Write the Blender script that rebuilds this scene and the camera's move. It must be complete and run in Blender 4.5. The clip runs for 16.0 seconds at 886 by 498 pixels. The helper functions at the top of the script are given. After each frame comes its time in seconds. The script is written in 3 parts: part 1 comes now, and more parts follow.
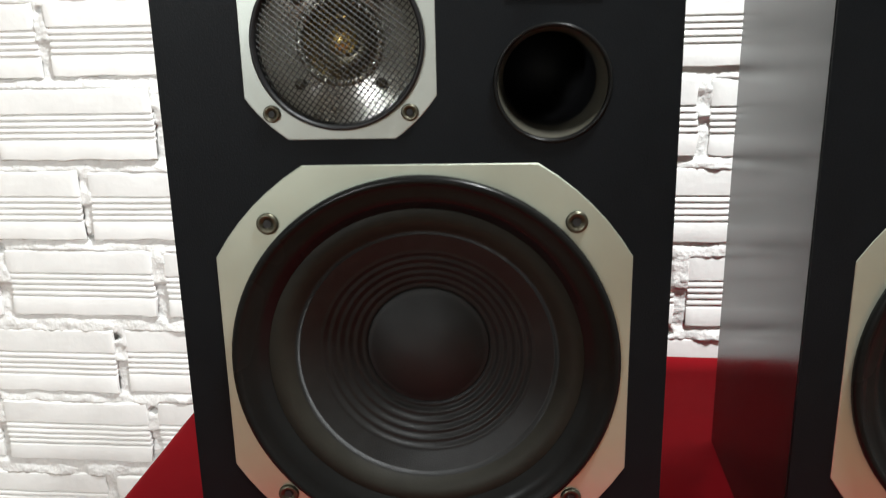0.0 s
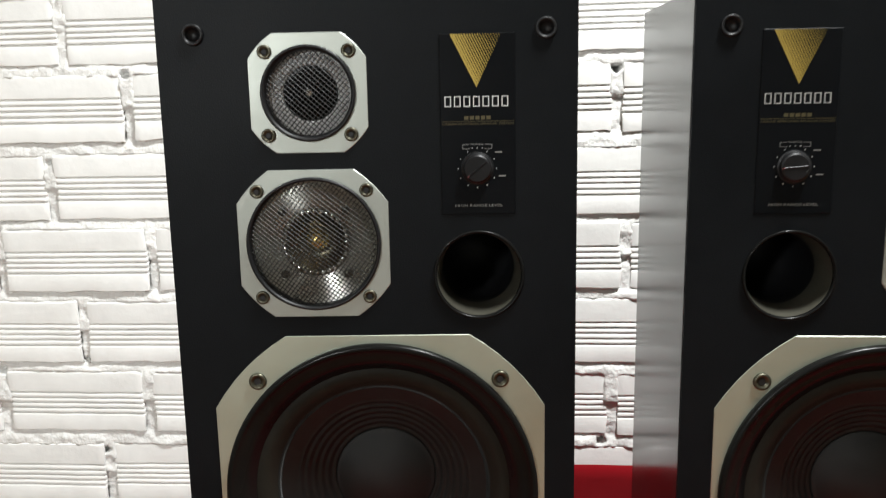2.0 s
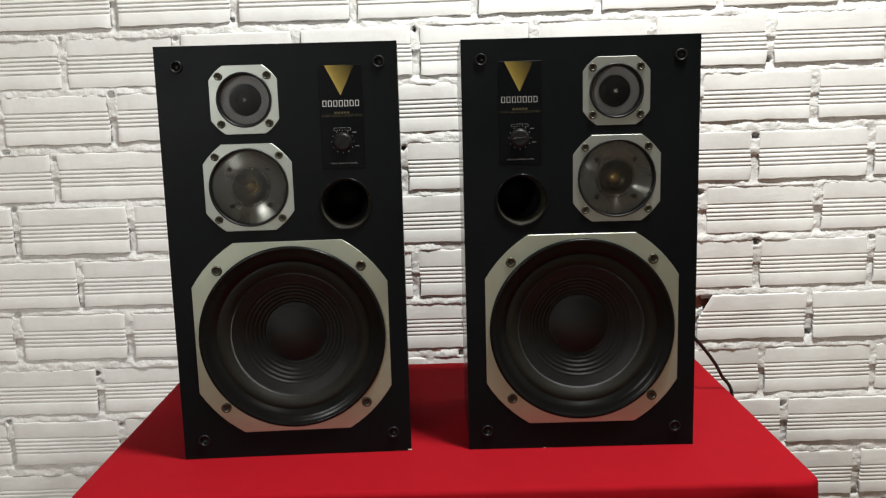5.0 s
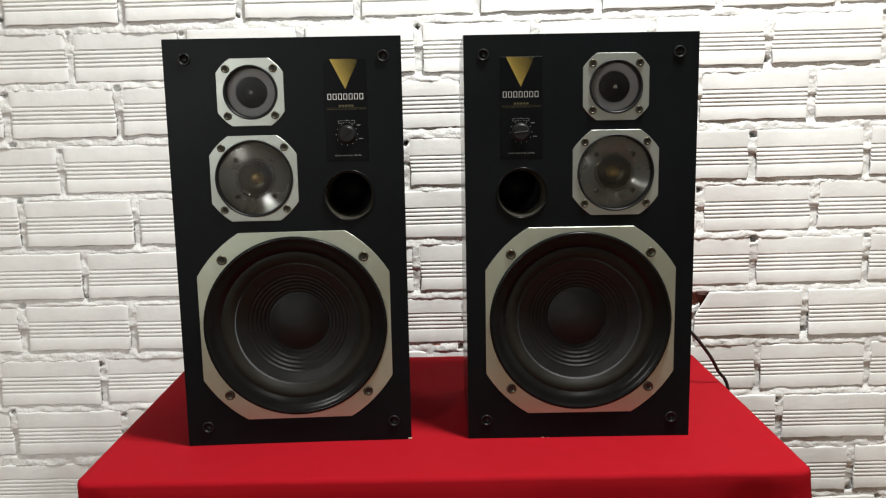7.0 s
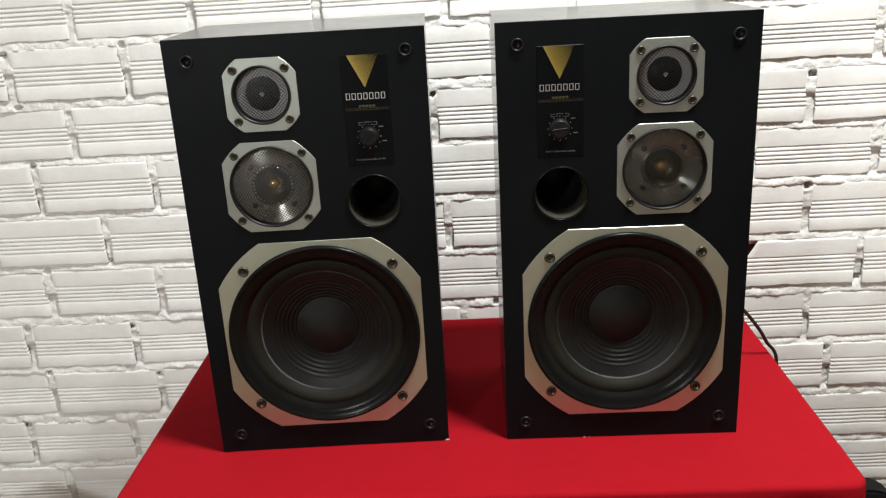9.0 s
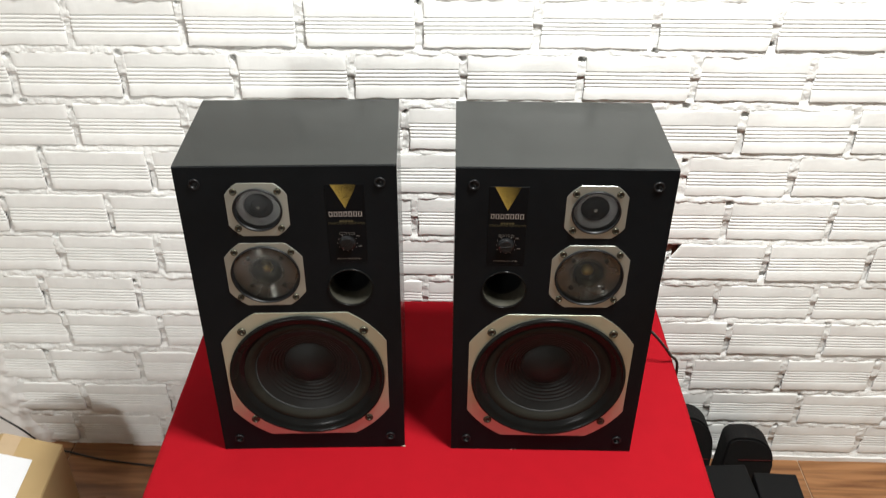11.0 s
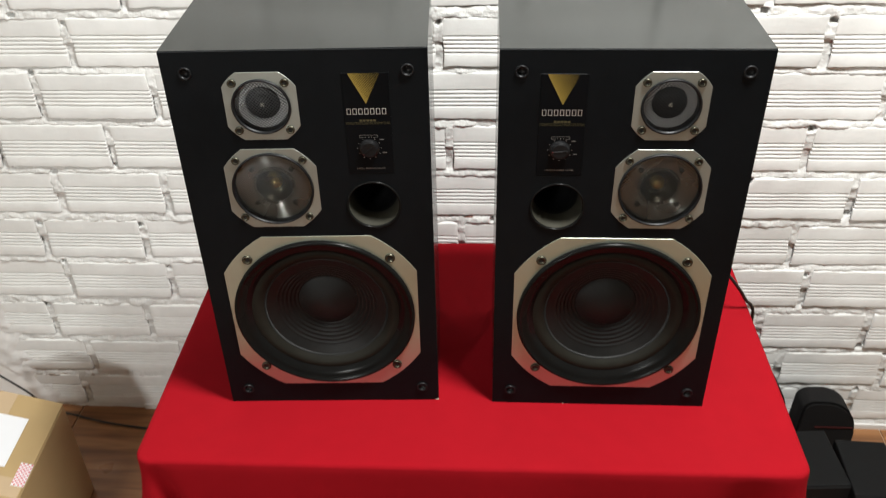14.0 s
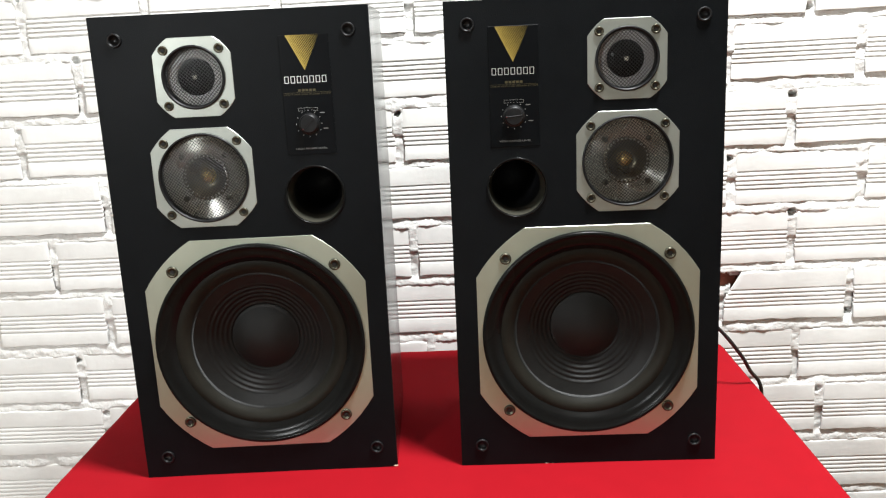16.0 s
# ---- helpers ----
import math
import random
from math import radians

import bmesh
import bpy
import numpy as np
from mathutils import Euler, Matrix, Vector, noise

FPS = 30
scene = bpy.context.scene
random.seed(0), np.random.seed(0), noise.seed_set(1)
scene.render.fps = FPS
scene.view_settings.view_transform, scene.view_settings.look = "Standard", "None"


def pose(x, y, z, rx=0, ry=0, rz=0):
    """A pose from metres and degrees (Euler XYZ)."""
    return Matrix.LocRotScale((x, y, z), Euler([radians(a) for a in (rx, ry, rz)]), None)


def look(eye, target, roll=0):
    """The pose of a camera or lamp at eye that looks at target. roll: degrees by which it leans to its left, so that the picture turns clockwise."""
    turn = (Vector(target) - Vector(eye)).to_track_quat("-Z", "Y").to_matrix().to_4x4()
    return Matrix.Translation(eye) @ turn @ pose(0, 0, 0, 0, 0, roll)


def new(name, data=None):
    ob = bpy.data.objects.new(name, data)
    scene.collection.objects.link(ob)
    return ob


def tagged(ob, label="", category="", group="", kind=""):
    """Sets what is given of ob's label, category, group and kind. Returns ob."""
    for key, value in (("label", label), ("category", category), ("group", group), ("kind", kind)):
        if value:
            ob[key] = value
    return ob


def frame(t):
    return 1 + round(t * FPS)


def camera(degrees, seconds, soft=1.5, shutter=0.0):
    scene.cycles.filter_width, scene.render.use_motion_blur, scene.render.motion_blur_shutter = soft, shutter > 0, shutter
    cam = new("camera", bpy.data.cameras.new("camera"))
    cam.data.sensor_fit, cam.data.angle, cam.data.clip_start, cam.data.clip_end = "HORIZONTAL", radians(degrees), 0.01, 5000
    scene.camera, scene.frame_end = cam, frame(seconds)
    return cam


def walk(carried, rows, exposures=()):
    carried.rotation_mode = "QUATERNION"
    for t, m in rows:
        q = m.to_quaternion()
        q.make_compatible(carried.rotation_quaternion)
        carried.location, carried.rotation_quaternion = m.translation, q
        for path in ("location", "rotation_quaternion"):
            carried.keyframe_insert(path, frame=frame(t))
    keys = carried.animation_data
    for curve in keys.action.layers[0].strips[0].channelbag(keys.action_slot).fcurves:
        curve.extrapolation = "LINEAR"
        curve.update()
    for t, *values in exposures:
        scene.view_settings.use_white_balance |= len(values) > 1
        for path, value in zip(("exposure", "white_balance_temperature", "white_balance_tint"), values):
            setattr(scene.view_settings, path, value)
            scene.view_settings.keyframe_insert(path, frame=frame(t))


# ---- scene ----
cam = camera(54.2, 16.0, soft=1.2, shutter=0.4)
PATH = [
    (0, (-0.029, -1.101, 1.022), (-0.248, 0.809, 0.469), -1.05),
    (0.5, (-0.028, -1.129, 1.055), (-0.212, 0.797, 0.547), -1),
    (1, (-0.021, -1.161, 1.081), (-0.179, 0.779, 0.620), -0.7),
    (1.5, (-0.015, -1.194, 1.100), (-0.161, 0.755, 0.677), -0.7),
    (2, (0.002, -1.242, 1.125), (-0.147, 0.717, 0.750), -0.9),
    (2.5, (0.022, -1.301, 1.140), (-0.132, 0.666, 0.812), -1),
    (3, (0.048, -1.381, 1.137), (-0.102, 0.589, 0.830), -0.9),
    (3.5, (0.098, -1.502, 1.120), (-0.028, 0.469, 0.802), -1.1),
    (4, (0.121, -1.621, 1.113), (0.045, 0.349, 0.776), -1.3),
    (4.5, (0.120, -1.718, 1.108), (0.082, 0.255, 0.786), -1.3),
    (5, (0.125, -1.766, 1.100), (0.107, 0.209, 0.780), -1.5),
    (5.2, (0.123, -1.782, 1.078), (0.111, 0.197, 0.788), -1.2),
    (7.3, (0.121, -1.790, 1.095), (0.105, 0.183, 0.765), -1.0),
    (7.5, (0.116, -1.779, 1.117), (0.102, 0.186, 0.744), -1.3),
    (8, (0.124, -1.753, 1.120), (0.100, 0.205, 0.714), -1.7),
    (8.5, (0.128, -1.695, 1.178), (0.063, 0.248, 0.706), -2.3),
    (8.7, (0.123, -1.658, 1.214), (0.031, 0.268, 0.681), -3.1),
    (10.8, (0.143, -1.665, 1.780), (0.083, -0.055, 0.595), -0.2),
    (11, (0.149, -1.672, 1.810), (0.117, -0.017, 0.689), 0.5),
    (11.5, (0.140, -1.688, 1.791), (0.111, -0.012, 0.700), 0.1),
    (11.6, (0.129, -1.688, 1.785), (0.107, -0.019, 0.684), -0.3),
    (12, (0.134, -1.672, 1.755), (0.071, -0.035, 0.609), -1.6),
    (12.5, (0.136, -1.644, 1.713), (0.045, -0.030, 0.536), -2.3),
    (13, (0.154, -1.614, 1.668), (0.044, -0.027, 0.456), -2.3),
    (13.5, (0.158, -1.579, 1.636), (0.043, -0.009, 0.403), -1.9),
    (14, (0.139, -1.545, 1.596), (0.028, 0.091, 0.451), -1.2),
    (14.5, (0.129, -1.538, 1.433), (0.038, 0.228, 0.499), 0),
    (15, (0.138, -1.551, 1.237), (0.076, 0.319, 0.532), 0),
    (15.5, (0.169, -1.609, 1.141), (0.102, 0.325, 0.634), -1.9),
    (16, (0.183, -1.597, 1.144), (0.090, 0.347, 0.685), -2.6),
]
EXPOSURES = [(0, 0.72, 6250, 10), (2, 0.5, 6350, 10), (3, 0.30, 6500, 10), (5, -0.04, 6500, 10), (8, 0.22, 6450, 10), (8.7, 0.20, 6450, 10), (10.8, 0.5, 6450, 10), (11.4, -0.26, 6500, 10), (12, -0.32, 6500, 10), (12.5, -0.13, 6500, 10), (13.5, 0.24, 6500, 10), (14.2, 0.3, 6450, 10), (15.0, 0.72, 6350, 10), (16, 0.66, 6300, 10)]
walk(cam, [(t, look(eye, target, roll)) for t, eye, target, roll in PATH], EXPOSURES)

# ---------------------------------------------------------------- light
world = bpy.data.worlds.new("world")
world.use_nodes = True
world.node_tree.nodes["Background"].inputs[0].default_value = (0.9, 0.95, 1.0, 1)
world.node_tree.nodes["Background"].inputs[1].default_value = 0.02
scene.world = world


def area_lamp(name, place, target, sx, sy, watts, colour):
    data = bpy.data.lights.new(name, "AREA")
    data.shape, data.size, data.size_y, data.energy, data.color = "RECTANGLE", sx, sy, watts, colour
    ob = new(name, data)
    ob.matrix_world = look(place, target)
    return ob


WARM = (0.955, 0.97, 0.945)
area_lamp("ceiling_lamp_light", (0.58, -0.88, 2.72), (0.58, -0.88, 0), 0.14, 0.30, 70, WARM)
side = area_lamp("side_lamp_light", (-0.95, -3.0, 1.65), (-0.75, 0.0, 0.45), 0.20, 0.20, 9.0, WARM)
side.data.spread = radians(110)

# ---------------------------------------------------------------- materials


def material(name, colour, rough=0.6, metal=0.0, vary=0.12, scale=30.0, bump=0.0, bump_scale=200.0, coat=0.0, spec=0.5, island=0.0):
    """A surface with two scales of colour variation, fine relief and uneven gloss."""
    m = bpy.data.materials.new(name)
    m.use_nodes = True
    nt = m.node_tree
    b = nt.nodes["Principled BSDF"]
    b.inputs["Metallic"].default_value = metal
    b.inputs["Coat Weight"].default_value = coat
    b.inputs["Specular IOR Level"].default_value = spec
    tc = nt.nodes.new("ShaderNodeTexCoord")
    n1 = nt.nodes.new("ShaderNodeTexNoise")
    n1.inputs["Scale"].default_value, n1.inputs["Detail"].default_value = scale, 6
    n2 = nt.nodes.new("ShaderNodeTexNoise")
    n2.inputs["Scale"].default_value, n2.inputs["Detail"].default_value = scale / 9, 3
    nt.links.new(tc.outputs["Object"], n1.inputs["Vector"])
    nt.links.new(tc.outputs["Object"], n2.inputs["Vector"])
    add = nt.nodes.new("ShaderNodeMath")
    add.operation = "ADD"
    nt.links.new(n1.outputs["Fac"], add.inputs[0])
    nt.links.new(n2.outputs["Fac"], add.inputs[1])
    rng = nt.nodes.new("ShaderNodeMapRange")
    rng.inputs["From Min"].default_value, rng.inputs["From Max"].default_value = 0.6, 1.4
    rng.inputs["To Min"].default_value, rng.inputs["To Max"].default_value = 1 - vary, 1 + vary
    nt.links.new(add.outputs[0], rng.inputs["Value"])
    mul = nt.nodes.new("ShaderNodeVectorMath")
    mul.operation = "SCALE"
    mul.inputs[0].default_value = colour
    if island:
        info = nt.nodes.new("ShaderNodeObjectInfo")
        r2 = nt.nodes.new("ShaderNodeMapRange")
        r2.inputs["To Min"].default_value, r2.inputs["To Max"].default_value = 1 - island, 1 + island
        nt.links.new(info.outputs["Random"], r2.inputs["Value"])
        m2 = nt.nodes.new("ShaderNodeMath")
        m2.operation = "MULTIPLY"
        nt.links.new(rng.outputs[0], m2.inputs[0])
        nt.links.new(r2.outputs[0], m2.inputs[1])
        nt.links.new(m2.outputs[0], mul.inputs["Scale"])
    else:
        nt.links.new(rng.outputs[0], mul.inputs["Scale"])
    nt.links.new(mul.outputs[0], b.inputs["Base Color"])
    rr = nt.nodes.new("ShaderNodeMapRange")
    rr.inputs["From Min"].default_value, rr.inputs["From Max"].default_value = 0.3, 0.7
    rr.inputs["To Min"].default_value, rr.inputs["To Max"].default_value = max(rough - 0.07, 0.02), min(rough + 0.07, 1)
    nt.links.new(n2.outputs["Fac"], rr.inputs["Value"])
    nt.links.new(rr.outputs[0], b.inputs["Roughness"])
    if bump:
        n3 = nt.nodes.new("ShaderNodeTexNoise")
        n3.inputs["Scale"].default_value, n3.inputs["Detail"].default_value = bump_scale, 5
        nt.links.new(tc.outputs["Object"], n3.inputs["Vector"])
        bp = nt.nodes.new("ShaderNodeBump")
        bp.inputs["Strength"].default_value, bp.inputs["Distance"].default_value = bump, 0.002
        nt.links.new(n3.outputs["Fac"], bp.inputs["Height"])
        nt.links.new(bp.outputs[0], b.inputs["Normal"])
    return m


def wave_bump(m, scale, direction, strength, distortion=1.0, distance=0.001):
    """Adds woven or brushed ribs to a material."""
    nt = m.node_tree
    tc = nt.nodes.new("ShaderNodeTexCoord")
    w = nt.nodes.new("ShaderNodeTexWave")
    w.bands_direction = direction
    w.inputs["Scale"].default_value, w.inputs["Distortion"].default_value = scale, distortion
    nt.links.new(tc.outputs["Object"], w.inputs["Vector"])
    bp = nt.nodes.new("ShaderNodeBump")
    bp.inputs["Strength"].default_value, bp.inputs["Distance"].default_value = strength, distance
    nt.links.new(w.outputs["Fac"], bp.inputs["Height"])
    b = nt.nodes["Principled BSDF"]
    if b.inputs["Normal"].is_linked:
        nt.links.new(b.inputs["Normal"].links[0].from_socket, bp.inputs["Normal"])
    nt.links.new(bp.outputs[0], b.inputs["Normal"])
    return m


def wood_tile(name):
    m = material(name, (0.30, 0.15, 0.065), rough=0.32, vary=0.1, scale=60, bump=0.05, bump_scale=300)
    nt = m.node_tree
    b = nt.nodes["Principled BSDF"]
    tc = nt.nodes.new("ShaderNodeTexCoord")
    info = nt.nodes.new("ShaderNodeObjectInfo")
    shift = nt.nodes.new("ShaderNodeVectorMath")
    shift.operation = "ADD"
    sc = nt.nodes.new("ShaderNodeVectorMath")
    sc.operation = "SCALE"
    sc.inputs[0].default_value = (7.0, 13.0, 3.0)
    nt.links.new(info.outputs["Random"], sc.inputs["Scale"])
    nt.links.new(tc.outputs["Object"], shift.inputs[0])
    nt.links.new(sc.outputs[0], shift.inputs[1])
    stretch = nt.nodes.new("ShaderNodeVectorMath")
    stretch.operation = "MULTIPLY"
    stretch.inputs[1].default_value = (2.2, 26.0, 2.0)
    nt.links.new(shift.outputs[0], stretch.inputs[0])
    n = nt.nodes.new("ShaderNodeTexNoise")
    n.inputs["Scale"].default_value, n.inputs["Detail"].default_value, n.inputs["Distortion"].default_value = 1.6, 8, 0.6
    nt.links.new(stretch.outputs[0], n.inputs["Vector"])
    ramp = nt.nodes.new("ShaderNodeValToRGB")
    e = ramp.color_ramp.elements
    e[0].position, e[0].color = 0.30, (0.125, 0.048, 0.018, 1)
    e[1].position, e[1].color = 0.68, (0.36, 0.172, 0.072, 1)
    mid = e.new(0.5)
    mid.color = (0.25, 0.112, 0.044, 1)
    nt.links.new(n.outputs["Fac"], ramp.inputs["Fac"])
    nt.links.new(ramp.outputs["Color"], b.inputs["Base Color"])
    return m


WHITE_PAINT = material("white_brick_paint", (0.795, 0.79, 0.765), rough=0.5, vary=0.05, scale=40, bump=0.28, bump_scale=90, island=0.03)
MORTAR_PAINT = material("white_mortar_paint", (0.76, 0.755, 0.73), rough=0.65, vary=0.10, scale=60, bump=0.8, bump_scale=230)
PLASTER = material("white_wall_plaster", (0.78, 0.765, 0.74), rough=0.7, vary=0.05, scale=8, bump=0.25, bump_scale=60)
ROOM_PAINT = material("beige_wall_paint", (0.56, 0.58, 0.54), rough=0.7, vary=0.06, scale=6, bump=0.2, bump_scale=60)
CLAY = material("red_clay", (0.27, 0.095, 0.06), rough=0.85, vary=0.25, scale=90, bump=0.6, bump_scale=300)
CEILING = material("ceiling_paint", (0.8, 0.79, 0.77), rough=0.8, vary=0.03, scale=6)
FLOOR_TILE = wood_tile("wood_look_tile")
GROUT = material("tile_grout", (0.46, 0.33, 0.22), rough=0.85, vary=0.2, scale=120)
CLOTH = material("red_cloth", (0.285, 0.0046, 0.0100), rough=0.9, vary=0.07, scale=30, bump=0.25, bump_scale=900, spec=0.07)
wave_bump(CLOTH, 150, "Y", 0.10, 2.5)
TABLE_WOOD = material("table_wood", (0.24, 0.14, 0.07), rough=0.5, vary=0.2, scale=30)
VINYL = material("black_vinyl_veneer", (0.0095, 0.0110, 0.0100), spec=0.40, rough=0.19, vary=0.25, scale=25, bump=0.02, bump_scale=400)
BAFFLE = material("black_baffle_paint", (0.0038, 0.0046, 0.0054), rough=0.44, vary=0.2, scale=50, bump=0.14, bump_scale=900, spec=0.10)
ALU = material("champagne_aluminium", (0.49, 0.53, 0.44), rough=0.36, metal=0.85, vary=0.03, scale=60, bump=0.03, bump_scale=900)
wave_bump(ALU, 420, "Z", 0.05, 3.0, 0.0004)
ALU_PALE = material("pale_aluminium", (0.375, 0.395, 0.36), rough=0.42, metal=0.85, vary=0.03, scale=60, bump=0.03, bump_scale=900)
wave_bump(ALU_PALE, 420, "Z", 0.05, 3.0, 0.0004)
GLOSS_BLACK = material("gloss_black_plastic", (0.0055, 0.0055, 0.0052), rough=0.24, vary=0.2, scale=60, spec=0.11)
SATIN_BLACK = material("satin_black_plastic", (0.006, 0.006, 0.0065), spec=0.25, rough=0.42, vary=0.2, scale=90, bump=0.1, bump_scale=700)
RUBBER = material("surround_rubber", (0.0130, 0.0122, 0.0092), rough=0.52, vary=0.2, scale=90, bump=0.06, bump_scale=500, spec=0.10)
CONE = material("black_paper_cone", (0.0095, 0.0094, 0.0088), rough=0.38, vary=0.3, scale=120, bump=0.2, bump_scale=1400, spec=0.17)
CAP = material("dust_cap_cloth", (0.0090, 0.0094, 0.0090), spec=0.24, rough=0.44, vary=0.15, scale=160, bump=0.3, bump_scale=1800)
BRONZE = material("bronze_screw", (0.085, 0.080, 0.058), rough=0.38, metal=0.9, vary=0.2, scale=150)
SOCKET_SHADE = material("socket_shade", (0.008, 0.008, 0.008), rough=0.6, vary=0.1, scale=80)
WIRE = material("steel_wire", (0.010, 0.010, 0.009), rough=0.5, metal=0.1, vary=0.1, scale=200)
DARK_WIRE = material("tweeter_wire", (0.008, 0.008, 0.008), rough=0.5, metal=0.1, vary=0.1, scale=200)
SILVER = material("silver_cone", (0.46, 0.46, 0.42), rough=0.28, metal=0.95, vary=0.08, scale=150)
tangent = SILVER.node_tree.nodes.new("ShaderNodeTangent")
tangent.direction_type, tangent.axis = "RADIAL", "Y"
SILVER.node_tree.links.new(tangent.outputs[0], SILVER.node_tree.nodes["Principled BSDF"].inputs["Tangent"])
SILVER.node_tree.nodes["Principled BSDF"].inputs["Anisotropic"].default_value = 1.0
SILVER.node_tree.nodes["Principled BSDF"].inputs["Anisotropic Rotation"].default_value = 0.25
GREY_FOAM = material("pale_felt_ring", (0.80, 0.80, 0.80), rough=0.8, vary=0.12, scale=220, bump=0.4, bump_scale=900)
SMOKED = material("smoky_bronze_metal", (0.10, 0.092, 0.062), rough=0.3, metal=0.9, vary=0.15, scale=150)
PIP = material("pale_metal_pip", (0.85, 0.82, 0.70), rough=0.3, metal=0.6, vary=0.05, scale=150)
BRASS = material("brass_dome", (0.72, 0.52, 0.18), rough=0.28, metal=0.9, vary=0.15, scale=150)
PORT_TUBE = material("port_tube", (0.040, 0.038, 0.029), rough=0.34, vary=0.15, scale=60)
PANEL = material("black_name_panel", (0.0026, 0.0031, 0.0038), rough=0.36, vary=0.12, scale=60, spec=0.10)
GOLD_DIM = material("faint_gold_print", (0.075, 0.062, 0.028), rough=0.45, metal=0.3, vary=0.06, scale=100)
GOLD = material("gold_print", (0.40, 0.29, 0.065), rough=0.4, metal=0.55, vary=0.06, scale=100)
WORN_EDGE = material("bare_chipboard", (0.55, 0.47, 0.36), rough=0.8, vary=0.2, scale=200)
PRINT_WHITE = material("white_print", (0.78, 0.78, 0.76), metal=0.85, rough=0.38, vary=0.04, scale=100)
PRINT_GREY = material("grey_print", (0.33, 0.33, 0.32), metal=0.85, rough=0.4, vary=0.04, scale=100)
DARK_RED = material("dark_red_line", (0.07, 0.008, 0.008), rough=0.5, vary=0.05, scale=100)
CABLE = material("black_cable", (0.012, 0.012, 0.012), rough=0.45, vary=0.1, scale=80)
CARDBOARD = material("brown_cardboard", (0.41, 0.285, 0.130), rough=0.75, vary=0.08, scale=14, bump=0.12, bump_scale=90)
PAPER = material("white_label_paper", (0.74, 0.75, 0.77), rough=0.55, vary=0.03, scale=30)
BLUE = material("blue_sheet", (0.10, 0.11, 0.42), rough=0.4, vary=0.12, scale=20)
CLEAR_TAPE = material("glossy_packing_tape", (0.50, 0.37, 0.23), rough=0.15, vary=0.05, scale=30)
TAPE_RED = material("red_tape_print", (0.60, 0.05, 0.06), rough=0.4, vary=0.08, scale=60)
CUBE_BLACK = material("matt_black_plastic", (0.0048, 0.0052, 0.0055), spec=0.15, rough=0.5, vary=0.15, scale=60, bump=0.15, bump_scale=800)
GRILLE_CLOTH = material("black_grille_cloth", (0.008, 0.0075, 0.0075), spec=0.2, rough=0.85, vary=0.2, scale=200, bump=0.4, bump_scale=1500)

# ---------------------------------------------------------------- mesh helpers


def part(name, bm, mat, parent=None, label="", smooth=False, place=None):
    """Links a bmesh as one mesh object under a thing or a part."""
    me = bpy.data.meshes.new(name)
    bm.normal_update()
    bm.to_mesh(me)
    bm.free()
    if mat:
        me.materials.append(mat)
    if smooth:
        me.shade_smooth()
    ob = new(name, me)
    if parent:
        ob.parent = parent
    if place is not None:
        ob.matrix_basis = place
    if label:
        ob["label"] = label
    return ob


def thing(name, label, category, place, group="", kind=""):
    ob = new(name)
    ob.empty_display_size = 0.05
    ob.matrix_basis = place
    return tagged(ob, label, category, group, kind)


def box_bm(x0, x1, y0, y1, z0, z1, bevel=0.0, seg=2):
    bm = bmesh.new()
    bmesh.ops.create_cube(bm, size=1, matrix=Matrix.Translation(((x0 + x1) / 2, (y0 + y1) / 2, (z0 + z1) / 2)) @ Matrix.Diagonal((x1 - x0, y1 - y0, z1 - z0, 1)))
    if bevel:
        bmesh.ops.bevel(bm, geom=bm.edges[:], offset=bevel, segments=seg, affect="EDGES", profile=0.5)
    return bm


def add_bm(a, b):
    """Joins bmesh b into a."""
    me = bpy.data.meshes.new("joined")
    b.to_mesh(me)
    b.free()
    a.from_mesh(me)
    bpy.data.meshes.remove(me)
    return a


def lathe(profile, seg=64, centre=(0, 0), cap=False):
    """A turned form: rows of (radius, depth) from outside in, round an axis along y; depth runs along +y (into the cabinet)."""
    bm = bmesh.new()
    rings = []
    for r, d in profile:
        if r < 1e-6:
            rings.append([bm.verts.new((centre[0], d, centre[1]))])
        else:
            rings.append([bm.verts.new((centre[0] + r * math.cos(2 * math.pi * k / seg), d, centre[1] + r * math.sin(2 * math.pi * k / seg))) for k in range(seg)])
    for a, b in zip(rings, rings[1:]):
        for k in range(seg):
            j = (k + 1) % seg
            if len(b) == 1:
                bm.faces.new((a[k], a[j], b[0]))
            elif len(a) == 1:
                bm.faces.new((a[0], b[j], b[k]))
            else:
                bm.faces.new((a[k], a[j], b[j], b[k]))
    return bm


def octagon(cx, cz, w, h, cut, bulge, arc=6):
    """A rectangle with cut corners whose cuts bow outwards a little; points run anticlockwise."""
    pts = []
    for sx, sz in ((1, 1), (-1, 1), (-1, -1), (1, -1)):
        a = Vector((sx * w / 2, sz * (h / 2 - cut)))
        b = Vector((sx * (w / 2 - cut), sz * h / 2))
        if sx * sz < 0:
            a, b = b, a
        out = Vector((sx, sz)).normalized()
        for k in range(arc + 1):
            f = k / arc
            p = a.lerp(b, f) + out * bulge * 4 * f * (1 - f)
            pts.append((cx + p.x, cz + p.y))
    return pts


def circle(cx, cz, r, seg=64):
    return [(cx + r * math.cos(2 * math.pi * k / seg), cz + r * math.sin(2 * math.pi * k / seg)) for k in range(seg)]


